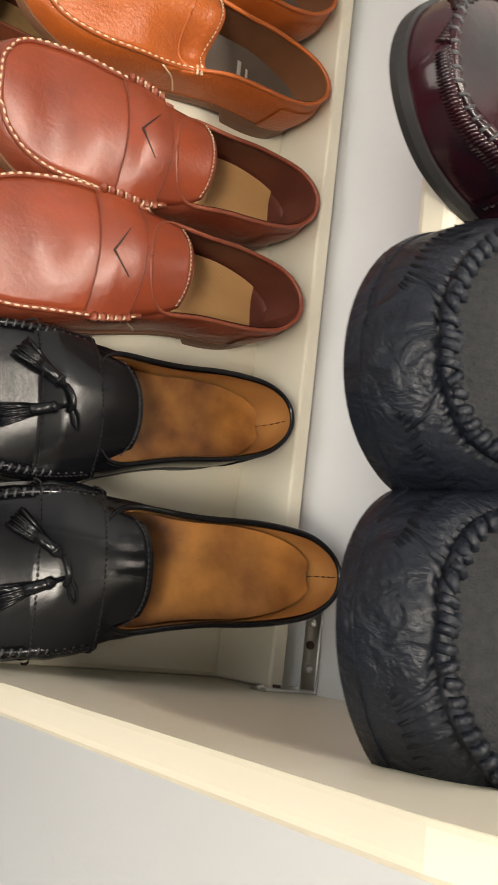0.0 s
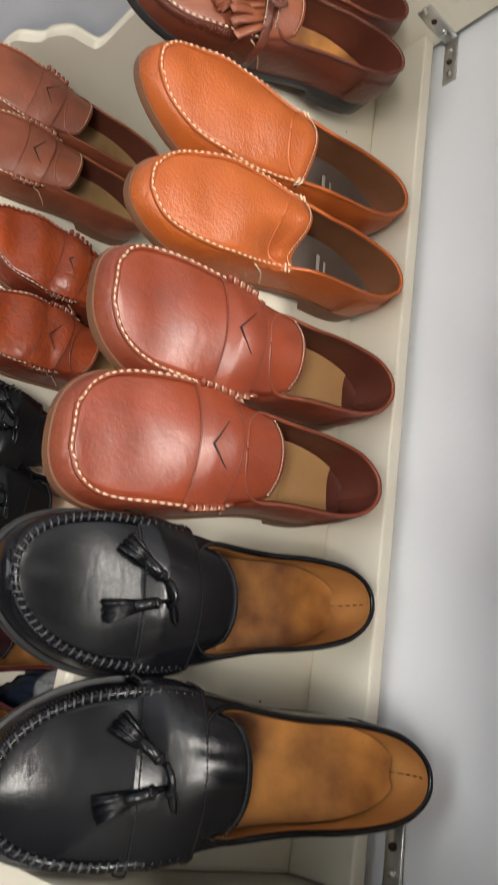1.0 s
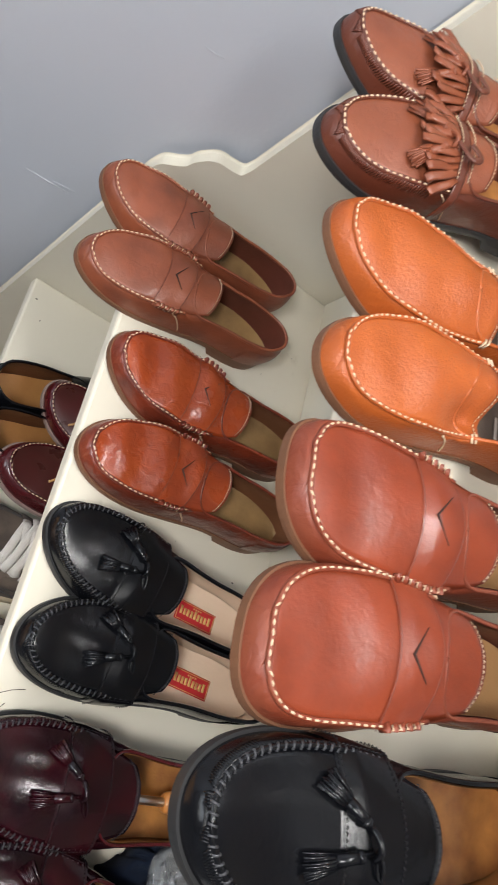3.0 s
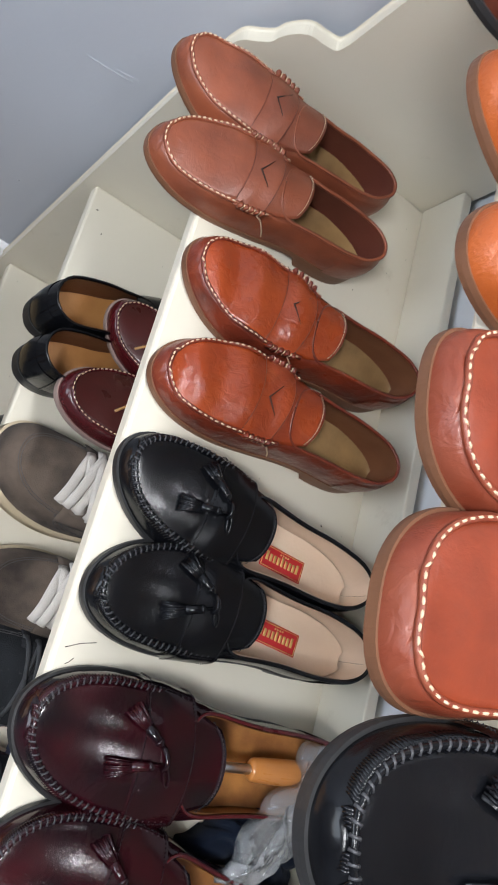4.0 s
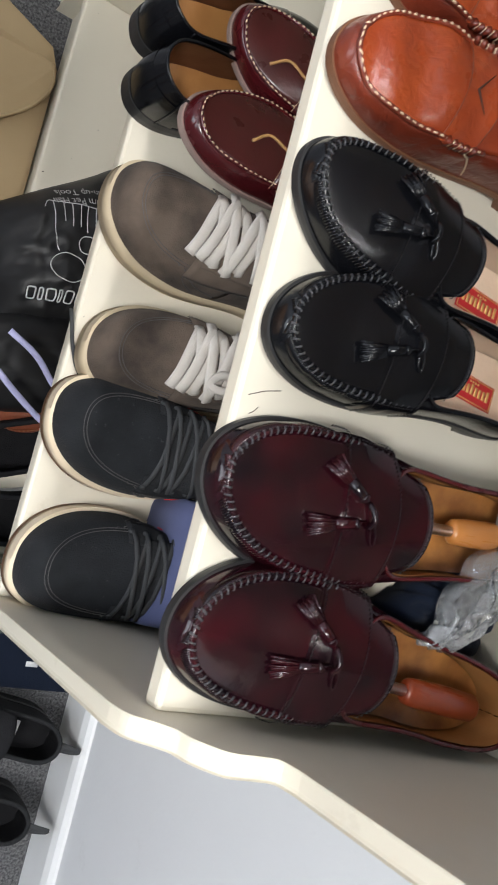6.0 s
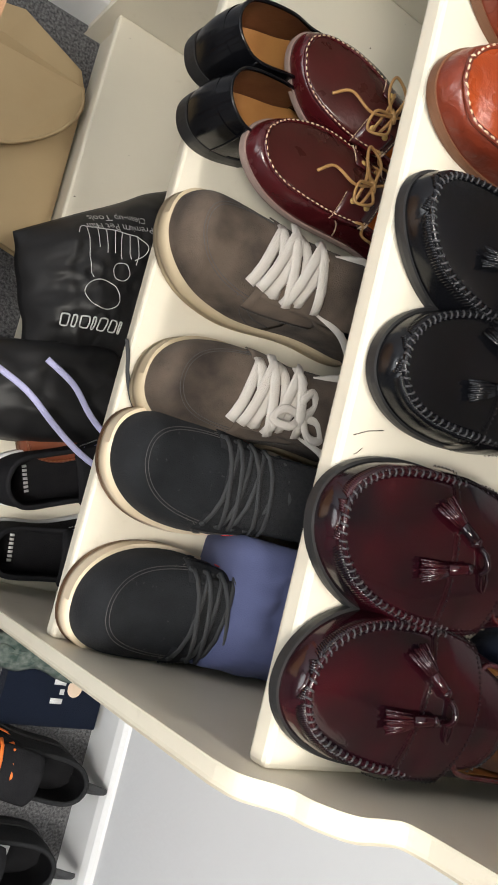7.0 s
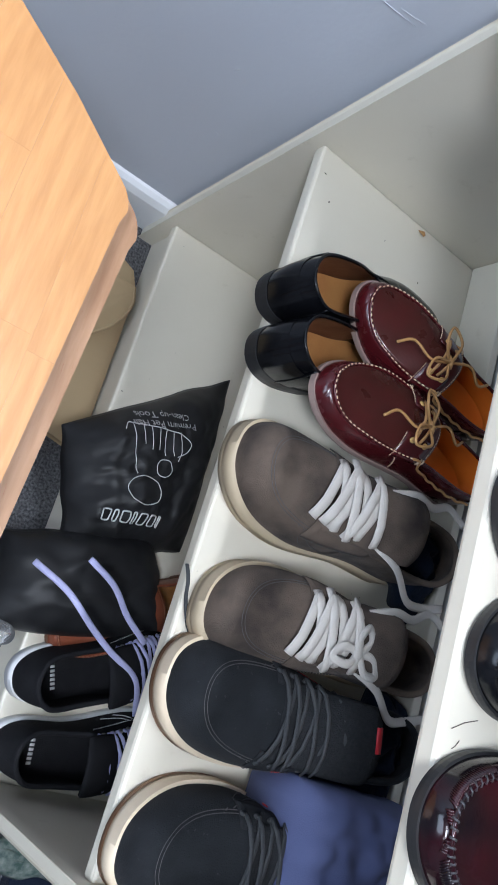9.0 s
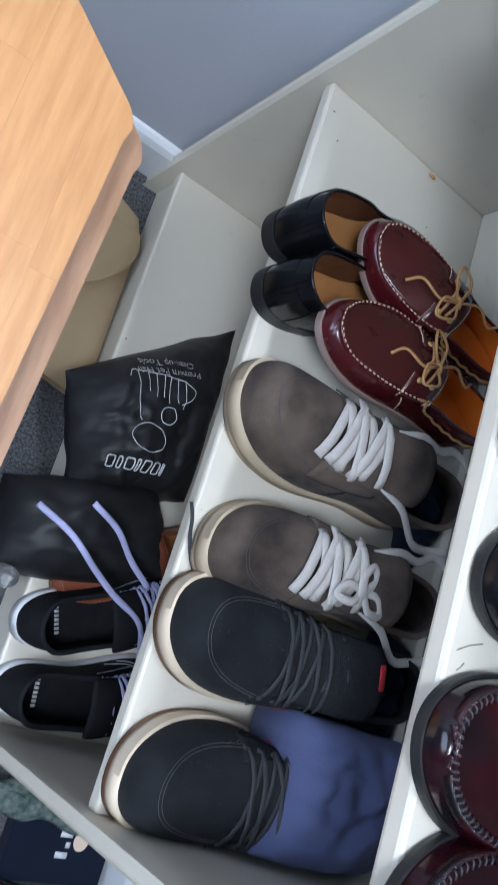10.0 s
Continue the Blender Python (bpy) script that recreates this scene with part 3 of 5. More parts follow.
def tassel(f, parent, mat, u, s, du, ds, length=0.020, strands=20):
    """A cord, a bound head and a fringe of cut leather."""
    rnd = random.Random(int(u * 1000 + s * 77 + ds * 13))
    root = f.at(u, s, 0.0055)
    way = (f.at(u + du, s + ds, 0.004) - root).normalized()
    nrm = (f.at(u, s, 0.01) - f.at(u, s)).normalized()
    side = nrm.cross(way).normalized()
    lay = [root + way * d + nrm * h for d, h in ((0, 0), (0.006, 0.001), (0.008, 0.002), (0.015, 0.002), (0.023, 0.001), (0.024, 0.001))]
    t = part("tassel", tube(lay, [0.0014, 0.0017, 0.0032, 0.0036, 0.0040, 0.0025], 12), mat, parent)
    part("binding", tube([lay[2], lay[2].lerp(lay[3], 0.35)], 0.0039, 12), mat, t)
    b = lay[4]
    ch = []
    for i in range(strands):
        q = i / (strands - 1) * 2 - 1
        st = b + side * q * 0.0032 + nrm * (0.0003 + 0.0028 * (1 - q * q)) - way * 0.002
        en = b + way * (length * rnd.uniform(0.85, 1)) + side * (q * 0.0066 + rnd.uniform(-0.0008, 0.0008)) + nrm * (-0.002 + 0.004 * rnd.random())
        ch.append(tube([st, st.lerp(en, 0.5) + nrm * 0.0012, en], [0.0009, 0.0011, 0.0010], 5, 0.5))
    part("fringe", join(*ch), mat, t)
    return t


def loafer(name, label, group, toe, heel, zs, up, lin, ins, sole, thread, side=1, W=1.0, shape=2.1, style="penny", second=None, seam=0.0026, piping=None,
           roll=0, heel_h=0.012, lift=None, apron=(0.50, 0.974, 0.006), dents=0.0, pitch=0, toe_len=0.31, tops=None, heel_pad=0.012, flange=0.0020, sag=0.0, pucker=0.0012):
    t, h = Vector((*toe, 0)), Vector((*heel, 0))
    way = (t - h).normalized()
    t, h = t - way * 0.011, h + way * 0.006
    L = (t - h).length
    yaw = math.degrees(math.atan2(t.y - h.y, t.x - h.x))
    ob = thing(name, label, "shoe", group, pose(h.x, h.y, zs + (lift or 0), roll, pitch, yaw))
    k = dict(penny=0.41, tassel=0.475, venetian=0.43, kiltie=0.46).get(style, 0.45)
    u1 = apron[1] - 0.002
    kw = dict(throat=k + 0.115, L=L, W=W * 1.06 * L / 0.30, side=side, toe=shape, heel=heel_h, dents=dents, toe_len=toe_len, moc=style != "plain", u1=u1, plateau=0.95 - 12.5 * apron[2],
              so=Last.E if style != "plain" else 0.60, sag=sag, pucker=pucker)
    if style == "plain":
        kw.update(heel_len=0.20, walls=(0.072, 0.062, 0.054, 0.050, 0.048, 0.037, 0.028, 0.023))
    if tops:
        kw["tops"] = tops
    f = Last(**kw)
    second = second or up
    part("sole", sole_geo(f, flange), sole, ob, smooth=False)
    part("upper", upper_geo(f), up, ob)
    part("lining", upper_geo(f, inset=0.0028, b=0.9), lin, ob)
    part("insole", insole_geo(f, a=heel_pad), ins, ob)
    if heel_pad > 0.05:
        part("heel_sock", insole_geo(f, z=0.0045, b=0.11), lin, ob)
    part("collar", tube(collar_line(f), 0.0019, 6), piping or up, ob)
    ring = [0.16 * (q / 14) ** 2.2 for q in range(14, -1, -1)]
    counter = [[f.at(u, sg * q, 0.0, -0.0011, True) for sg, u in [(-1, u) for u in ring] + [(1, u) for u in ring[::-1]]] for q in np.linspace(1.0, f.so + 0.10, 6)]
    part("heel_counter", grid(counter), up, ob)
    if style == "plain":
        part("tongue", tongue_geo(f, k, k + 0.165, 0.66, 0.002), up, ob, thick=0.0022)
        return ob, f
    u0 = k + 0.012 if style == "venetian" else max(apron[0], k + 0.10)
    line = apron_line(f, u0, u1, apron[2], 60)
    fine = [f.at(u, sg * f.E * 1.0, 0.0012) for sg, u in [(1, u) for u, q in line[:61]] + [(-1, u) for u, q in line[61:]]]
    part("apron", apron_geo(f, u0, u1, apron[2], 0.0010), second, ob, thick=0.0012)
    part("apron_seam", tube(fine, 0.0021, 7), up, ob)
    if style != "tassel":
        # saddle stitches lie along the ridge, with the cut edge of the wall below it
        part("seam_stitching", stitches(f, line, 0.0058, 0.0043, 0.00085, 0.0030, along=True), thread, ob)
    else:
        part("seam_stitching", stitches(f, line, 0.0052, seam * 1.9, 0.0009, 0.0026), thread, ob)
    if style == "venetian":
        edge = [(u0 + 0.010, q * 0.56) for q in np.linspace(-1, 1, 30)]
        part("edge_stitching", stitches(f, edge, 0.0036, 0.0023, 0.00045, 0.0024, along=True), thread, ob)
        for sg in (-1, 1):
            part("bar_tack", join(*[tube([f.at(k + 0.02 + 0.012 * i, sg * 0.57, 0.002), f.at(k + 0.024 + 0.012 * i, sg * 0.64, 0.0045), f.at(k + 0.026 + 0.012 * i, sg * 0.72, 0.002)], 0.0011, 5) for i in range(2)]), thread, ob)
    else:
        rear = dict(tassel=2.2).get(style, 4.0)
        part("tongue", tongue_geo(f, k, k + 0.22, 0.63, 0.0012, round_=rear, cut=0.30 if style == "tassel" else 0.16), second, ob, thick=0.0016)
        edge = [(k + 0.011 + (0.030 if style == "tassel" else 0.012) * abs(q) ** 4, q * 0.50) for q in np.linspace(-1, 1, 30)]
        part("edge_stitching", stitches(f, edge, 0.0034, 0.0022, 0.0004, 0.0040, along=True), thread, ob)
    if style == "tassel":
        part("strap", strip(f, k + 0.082, k + 0.225, -0.985, 0.985, 0.0034, 34, 16, 0.006, 0.0012), up, ob)
        for u_ in (k + 0.090, k + 0.217):
            st = [(u_ + 0.006 * (1 - q * q), 0.95 * q) for q in np.linspace(-1, 1, 50)]
            part("strap_stitching", stitches(f, st, 0.0034, 0.0022, 0.0004, 0.0040, along=True), THREAD_BLACK, ob)
        for sg in (-1, 1):
            st = [(k + 0.095 + 0.125 * q, sg * 0.66) for q in np.linspace(0, 1, 20)]
            part("strap_stitching", stitches(f, st, 0.0034, 0.0022, 0.0004, 0.0040, along=True), THREAD_BLACK, ob)
    if style == "penny":
        part("strap", strip(f, k + 0.140, k + 0.255, -0.68, 0.68, 0.0032, 30, 16, -0.008, 0.0014), second, ob)
        # thin dark cords draw the shading along the strap's two edges
        for u_, r in ((k + 0.140, 0.0003), (k + 0.255, 0.0003)):
            part("strap_edge", tube([f.at(u_ - 0.008 * (1 - q * q), 0.68 * q, 0.0032) for q in np.linspace(-1, 1, 31)], r, 5), LINING_DARK, ob)
        # the slit: a leaf-shaped cut with a raised lip
        mid_u = k + 0.195
        tri = [(mid_u - 0.028, 0.26), (mid_u + 0.018, 0.03), (mid_u - 0.022, -0.22)]
        pts = [f.at(u, q * side, 0.0040) for u, q in tri]
        part("slot", tube([pts[0], pts[0].lerp(pts[1], 0.5), pts[1], pts[1].lerp(pts[2], 0.5), pts[2]], [0.0003, 0.0007, 0.0010, 0.0006, 0.0003], 5), DARK, ob)
        for sg in (-1, 1):
            ch = []
            for i in range(5):
                u = k + 0.135 + i * 0.023
                ch.append(tube([f.at(u, sg * 0.60, 0.002), f.at(u + 0.003, sg * 0.64, 0.0052), f.at(u + 0.004, sg * 0.71, 0.0015)], [0.0022, 0.0030, 0.0024], 7))
            part("beef_roll", join(*ch), up, ob)
            part("roll_stitching", join(*[tube([f.at(k + 0.1465 + i * 0.023, sg * 0.60, 0.0035), f.at(k + 0.149 + i * 0.023, sg * 0.64, 0.0068), f.at(k + 0.150 + i * 0.023, sg * 0.70, 0.0032)], 0.0007, 5) for i in range(4)]), thread, ob)
    if style in ("tassel", "kiltie"):
        tassel(f, ob, second, k + 0.168, -0.06, 0.11, -0.40)
        tassel(f, ob, second, k + 0.172, 0.06, 0.17, 0.20 if style == "tassel" else 0.5)
        part("knot", tube(smooth_line([f.at(k + 0.176, -0.10, 0.006), f.at(k + 0.168, -0.03, 0.010), f.at(k + 0.164, 0.05, 0.010), f.at(k + 0.170, 0.11, 0.006)], 4), 0.0020, 7), second, ob)
        part("tassel_cord", tube(smooth_line([f.at(k + 0.165, 0.04, 0.007), f.at(k + 0.150, 0.14, 0.006), f.at(k + 0.146, 0.25, 0.0045), f.at(k + 0.158, 0.21, 0.0055), f.at(k + 0.168, 0.06, 0.007)], 5), 0.0010, 6), second, ob)
    if style == "kiltie":
        rnd = random.Random(5 + side)
        for i in range(13):
            q0 = -1 + 2 * i / 12
            ln = 0.09 + 0.04 * (1 - q0 * q0) + 0.02 * rnd.random()
            pts = [f.at(k + 0.13 + ln * q, q0 * (0.46 + 0.22 * q) + 0.015 * rnd.uniform(-1, 1), 0.0045 + 0.009 * abs(math.sin(2.2 * q + i * 0.9)) * q) for q in (0, 0.3, 0.6, 0.85, 1)]
            part("kiltie_strip", tube(pts, [0.0030, 0.0040, 0.0044, 0.0044, 0.0040], 6, 0.2), second, ob)
        part("strap", strip(f, k + 0.105, k + 0.135, -0.97, 0.97, 0.006, 26, 4, 0.006), up, ob, thick=0.0012)
        for i_ in (0.100, 0.140):
            part("strap_stitching", stitches(f, [(k + i_, 0.5 * q) for q in np.linspace(-1, 1, 24)], 0.0034, 0.0022, 0.0005, 0.0075, along=True), thread, ob)
        part("bow_loop", tube(smooth_line([f.at(k + 0.16, 0.05, 0.010), f.at(k + 0.12, 0.26, 0.014), f.at(k + 0.09, 0.20, 0.012), f.at(k + 0.12, 0.06, 0.011)], 6), 0.003, 8, 0.4), up, ob)
    if style in ("tassel", "kiltie"):
        # gathered leather between the seam and the edge
        ch = []
        for n_, (u, q) in enumerate(line[8:-8]):
            if 0.999 * u1 < u:
                continue
            sg = math.copysign(1, q)
            if f.inner(u) > 0.012:
                pts = [f.at(u + 0.010 * t_ * step(0.6, 0.9, u), sg * (f.E + 0.20 * t_), 0.0008 * (1 - t_)) for t_ in (0.05, 0.35, 0.7, 1)]
            else:
                # round the toe the gathers run forward
                pts = [f.at(u, q, 0.0010)]
                for t_ in (0.22, 0.42):
                    u2 = u1 + (1 - u1) * t_
                    r_ = min(f.inner(u) / max(f.half(u2), 1e-4), 0.97)
                    pts.append(f.at(u2, sg * (f.E + (1 - f.E) * 2 / math.pi * math.asin(r_ ** 1.125)), 0.0003))
                ch.append(tube(pts, [0.0012, 0.0013, 0.0004], 5))
                continue
            ch.append(tube(pts, [0.0013, 0.0015, 0.0010, 0.0003], 5))
        tagged(part("gathering", join(*ch), up, ob), kind="stuff")
    # a seam where the quarters meet the vamp
    for sg in (-1, 1):
        st = [(k + 0.05 + 0.10 * q, sg * (0.97 - 0.25 * q)) for q in np.linspace(0, 1, 12)]
        part("side_seam", tube([f.at(u, q, 0.0004) for u, q in st], 0.0008, 5), up if up in (BLACK, BURG) else thread, ob)
    return ob, f


def insole_bar(f, ob, name, mat, u, w, l, turn=0, rows=1, z=0.0085, dy=0.0):
    """A printed or sewn label on the insole."""
    lab = part(name, box(-l / 2, l / 2, -w / 2, w / 2, 0, 0.0008), mat, ob, bevel=0.0004)
    lab.matrix_local = pose(u * f.L, f.mid(u) + dy, f.base(u) + z, 0, 0, turn)
    return lab


ROW1, ROW2, ROW3, ROW4 = "shoes on the top shelf of the rack", "shoes on the second shelf", "shoes on the third shelf", "shoes on the bottom shelf"

# top shelf
for toe, heel, sd, up_, tip in (((-0.002, -0.764), (0.309, -0.729), 1, 0.062, 11.8), ((-0.012, -0.669), (0.290, -0.614), -1, 0.0, 0)):
    ob, f = loafer("tassel_loafer", "polished black leather tassel loafer with a worn tan insole", ROW1, toe, heel, Z1, BLACK, LINING_TAN, INS_TAN, SOLE_BLACK, THREAD_DARK, sd, 1.02, style="tassel", lift=up_, pitch=tip)
for toe, heel, sd in (((0.0, -0.545), (0.286, -0.519), 1), ((0.007, -0.456), (0.292, -0.430), -1)):
    ob, f = loafer("penny_loafer", "red-brown leather penny loafer with a square toe and cream stitching", ROW1, toe, heel, Z1, BROWN_WALL, LINING_DARK, INS_SUEDE, SOLE_BROWN, THREAD, sd, 1.06, second=BROWN, shape=2.6, dents=0.0006, style="penny", toe_len=0.24, heel_pad=0.075, flange=0.0015, apron=(0.5, 0.976, 0.004))
for toe, heel, sd, slump in (((0.013, -0.334), (0.290, -0.319), 1, 0.024), ((-0.002, -0.253), (0.287, -0.233), -1, 0.002)):
    ob, f = loafer("slip_on_loafer", "orange-tan grained leather slip-on loafer with a dark insole", ROW1, toe, heel, Z1, TAN, LINING, INS_GREY, SOLE_BROWN, THREAD, sd, 1.0, dents=0.0010, style="venetian", flange=0.0015, apron=(0.47, 0.972, 0.005), sag=slump)
    for i, (l, w, dy) in enumerate(((0.004, 0.026, 0.0), (0.0025, 0.018, 0.0))):
        insole_bar(f, ob, "print", PRINT_PALE, 0.27 - 0.03 * i, w, l, dy=dy)
for toe, heel, sd in (((-0.036, -0.161), (0.244, -0.107), 1), ((-0.037, -0.074), (0.243, -0.048), -1)):
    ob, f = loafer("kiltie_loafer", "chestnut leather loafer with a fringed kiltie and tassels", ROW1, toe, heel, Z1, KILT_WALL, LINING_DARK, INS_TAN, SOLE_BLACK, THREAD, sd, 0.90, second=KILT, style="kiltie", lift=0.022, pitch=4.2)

# second shelf
burgundy = []
for toe, heel, sd in (((-0.010, -0.738), (0.292, -0.782), 1), ((-0.015, -0.671), (0.302, -0.644), -1)):
    ob, f = loafer("burgundy_tassel_loafer", "burgundy and black leather tassel loafer with a wooden shoe tree inside", ROW2, toe, heel, Z2, BURG, LINING_TAN, INS_TAN, SOLE_BLACK, THREAD_DARK, sd, 1.0, style="tassel", piping=WINE)
    burgundy.append((ob, f))
for toe, heel, sd in (((0.005, -0.533), (0.291, -0.541), 1), ((-0.003, -0.449), (0.276, -0.485), -1)):
    ob, f = loafer("tassel_loafer", "black leather tassel loafer with a cream insole and a red label", ROW2, toe, heel, Z2, BLACK, INS_CREAM, INS_CREAM, SOLE_BLACK, THREAD_DARK, sd, 0.98, style="tassel", piping=BLACK)
    lab = insole_bar(f, ob, "label", LABEL_RED, 0.305, 0.021, 0.050, turn=-3 * sd, z=0.0084, dy=0.003)
    part("label_border", join(*[box(x0, x1, y0, y1, 0.0008, 0.0011) for x0, x1, y0, y1 in ((-0.0238, -0.0231, -0.0094, 0.0094), (0.0231, 0.0238, -0.0094, 0.0094), (-0.0231, 0.0231, -0.0094, -0.0088), (-0.0231, 0.0231, 0.0088, 0.0094))]), GOLD, lab)
    part("print", join(*[box(-0.0195 + i * 0.0046, -0.0195 + i * 0.0046 + 0.003, -0.0035 if i % 4 else -0.005, 0.0035, 0.0008, 0.0011) for i in range(9)]), GOLD, lab)
    part("print", join(*[box(-0.006 + i * 0.003, -0.0042 + i * 0.003, -0.0074, -0.0058, 0.0008, 0.0011) for i in range(4)]), GOLD, lab)
for toe, heel, sd in (((0.002, -0.336), (0.278, -0.359), 1), ((-0.001, -0.248), (0.283, -0.266), -1)):
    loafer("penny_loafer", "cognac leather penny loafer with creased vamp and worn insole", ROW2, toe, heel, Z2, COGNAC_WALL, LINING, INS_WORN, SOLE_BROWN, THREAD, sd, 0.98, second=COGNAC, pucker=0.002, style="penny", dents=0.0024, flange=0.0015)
for toe, heel, sd in (((-0.071, -0.140), (0.202, -0.147), 1), ((-0.077, -0.060), (0.196, -0.078), -1)):
    loafer("penny_loafer", "mid-brown leather penny loafer with a worn toe", ROW2, toe, heel, Z2, SADDLE, LINING_DARK, INS_WORN, SOLE_BROWN, THREAD, sd, 0.96, style="penny", dents=0.001, flange=0.0015)


def shoe_tree(f, at, yaw, mat, label):
    """A spring rod and a turned heel block, standing in the shoe."""
    m = at.matrix_world @ pose(0, 0, 0)
    tr = thing("shoe_tree", label, "shoe tree", "shoe trees", m)
    z = f.base(0.2) + 0.026
    prof = [(0.026, 0.008), (0.030, 0.0105), (0.060, 0.0112), (0.092, 0.0105), (0.102, 0.0095), (0.105, 0.007)]
    part("handle", tube([(x, f.mid(x / f.L) + yaw * x, z) for x, r in prof], [r for x, r in prof], 14, 0.8), mat, tr)
    part("rod", tube([(0.103, yaw * 0.103, z), (0.175, yaw * 0.175 + 0.0, z + 0.002)], 0.0042, 10), STEEL, tr)


shoe_tree(burgundy[0][1], burgundy[0][0], 0.06, TREE_RED, "red cedar shoe tree with a steel rod")
shoe_tree(burgundy[1][1], burgundy[1][0], 0.0, TREE_WOOD, "varnished orange wooden shoe tree with a steel rod")


def lace(f, parent, mat, pairs, r=0.0024, flat=0.5, off=0.005, name="lace"):
    """Lace rungs over the eyestays, slanting from side to side."""
    rnd = random.Random(len(pairs) * 7 + len(parent.children))
    for i, (u, s, du) in enumerate(pairs):
        u, s, du = u + rnd.uniform(-0.006, 0.006), s * rnd.uniform(0.9, 1.1), du + rnd.uniform(-0.016, 0.016)
        pts = [f.at(u + du * (q + 1) / 2, s * q, off + 0.003 * (1 - q * q) + rnd.uniform(0, 0.0016)) for q in (-1, -0.7, -0.3, 0, 0.3, 0.7, 1)]
        part(name, tube(pts, r, 8, flat), mat, parent)


def sneaker(name, label, group, toe, heel, zs, up, foxing, lace_mat, ins, thread, side=1, W=1.05, lift=0.0, roll=0, pitch=0, laces="rungs", accent=None, panel=None, outsole=None, sole_h=0.018):
    t, h = Vector((*toe, 0)), Vector((*heel, 0))
    t -= (t - h).normalized() * 0.006
    L = (t - h).length
    yaw = math.degrees(math.atan2(t.y - h.y, t.x - h.x))
    ob = thing(name, label, "sneaker", group, pose(h.x, h.y, zs + lift, roll, pitch, yaw))
    f = Last(L=L, W=W * L / 0.30, side=side, toe=2.35, sole=sole_h, heel=0.004, spring=0.008, throat=0.50, toe_len=0.30, heel_len=0.20,
             square=2.7, cap=0.10, tops=(0.090, 0.078, 0.085, 0.080, 0.070, 0.058, 0.048, 0.042), walls=(0.072, 0.060, 0.064, 0.070, 0.070, 0.058, 0.048, 0.042))
    part("midsole", sole_geo(f, 0.0030, 0.003, arch=False), foxing, ob)
    rows = []
    for u in f.stations(40):
        w, x, c = f.half(u) * 1.085, (u - 0.5) * (f.L + 0.0078) + 0.5 * f.L, f.mid(u)
        z = f.spring * step(0.8, 1, u) * 0.8
        rows.append([(x, c - w, z + 0.006), (x, c - w, z - 0.0005), (x, c + w, z - 0.0005), (x, c + w, z + 0.006)])
    part("outsole", grid(rows), outsole or GUM, ob)
    part("upper", upper_geo(f), up, ob)
    part("lining", upper_geo(f, inset=0.0035, b=0.9), panel or up, ob)
    part("insole", insole_geo(f, 0.0110), ins, ob)
    part("collar", tube(collar_line(f), 0.0036, 8), up, ob)
    part("toe_seam", tube([f.at(u, s, 0.0006) for u, s in apron_line(f, 0.66, 0.935, 0.010)], 0.0004, 4), thread, ob)
    part("toe_seam", tube([f.at(u, s, 0.0006) for u, s in apron_line(f, 0.66, 0.925, 0.012)], 0.0004, 4), thread, ob)
    for sg in (-1, 1):
        part("eyestay", strip(f, 0.42, 0.69, sg * 0.30, sg * 0.66, 0.0018, 8, 10), panel or up, ob, thick=0.001)
        part("side_seam", tube(smooth_line([f.at(0.70, sg * 0.55, 0.0006), f.at(0.62, sg * 0.78, 0.0006), f.at(0.52, sg * 0.90, 0.0006)], 6), 0.0006, 4), thread, ob)
        part("side_seam", tube(smooth_line([f.at(0.73, sg * 0.50, 0.0006), f.at(0.66, sg * 0.80, 0.0006), f.at(0.60, sg * 0.93, 0.0006)], 6), 0.0006, 4), thread, ob)
        part("side_stitching", stitches(f, [(0.42 + 0.27 * k, sg * 0.67) for k in np.linspace(0, 1, 16)], 0.0036, 0.0024, 0.0004, 0.0022, along=True), thread, ob)
    part("tongue", tongue_geo(f, 0.34, 0.66, 0.42, 0.020, off=0.001), panel or up, ob, thick=0.004)
    if laces == "rungs":
        lace(f, ob, lace_mat, [(0.44 + 0.048 * i, 0.46, 0.048) for i in range(5)], 0.0026, 0.55, 0.004)
        lace(f, ob, lace_mat, [(0.49 + 0.048 * i, 0.46, -0.048) for i in range(5)], 0.0026, 0.55, 0.007)
        for sg in (-1, 1):
            part("eyelet", join(*[tube([f.at(0.44 + 0.048 * i, sg * 0.47, 0.003), f.at(0.44 + 0.048 * i, sg * 0.47, 0.0046)], 0.0030, 8) for i in range(6)]), lace_mat, ob)
    elif laces == "fat":
        lace(f, ob, lace_mat, [(0.50 + 0.044 * i, 0.34 * (-1) ** i, 0.046) for i in range(5)], 0.0062, 0.40, 0.006)
        lace(f, ob, lace_mat, [(0.49 + 0.044 * i, 0.33 * (-1) ** (i + 1), 0.050) for i in range(4)], 0.0060, 0.40, 0.012)
    if accent:
        for sg in (-1, 1):
            part("side_logo", strip(f, 0.47, 0.55, sg * 0.74, sg * 0.80, 0.0022, 5, 4, 0.010), accent, ob, thick=0.0008)
    return ob, f


# third shelf
for toe, heel, sd in (((-0.010, -0.760), (0.284, -0.762), 1), ((-0.012, -0.638), (0.284, -0.632), -1)):
    ob, f = sneaker("suede_sneaker", "black suede sneaker with black laces and a thick cream midsole", ROW3, toe, heel, Z3, SUEDE_BLACK, FOXING, LACE_BLACK, CANVAS, THREAD_GREY, sd, 1.12, accent=RED_RUBBER, panel=MESH)
    if sd == -1:
        tg = part("tongue_label", box(-0.003, 0.003, -0.012, 0.012, 0, 0.001), RED_RUBBER, ob)
        tg.matrix_local = Matrix.Translation(f.at(0.375, 0.05 * sd, 0.026)) @ pose(0, 0, 0, 0, 12, 10)
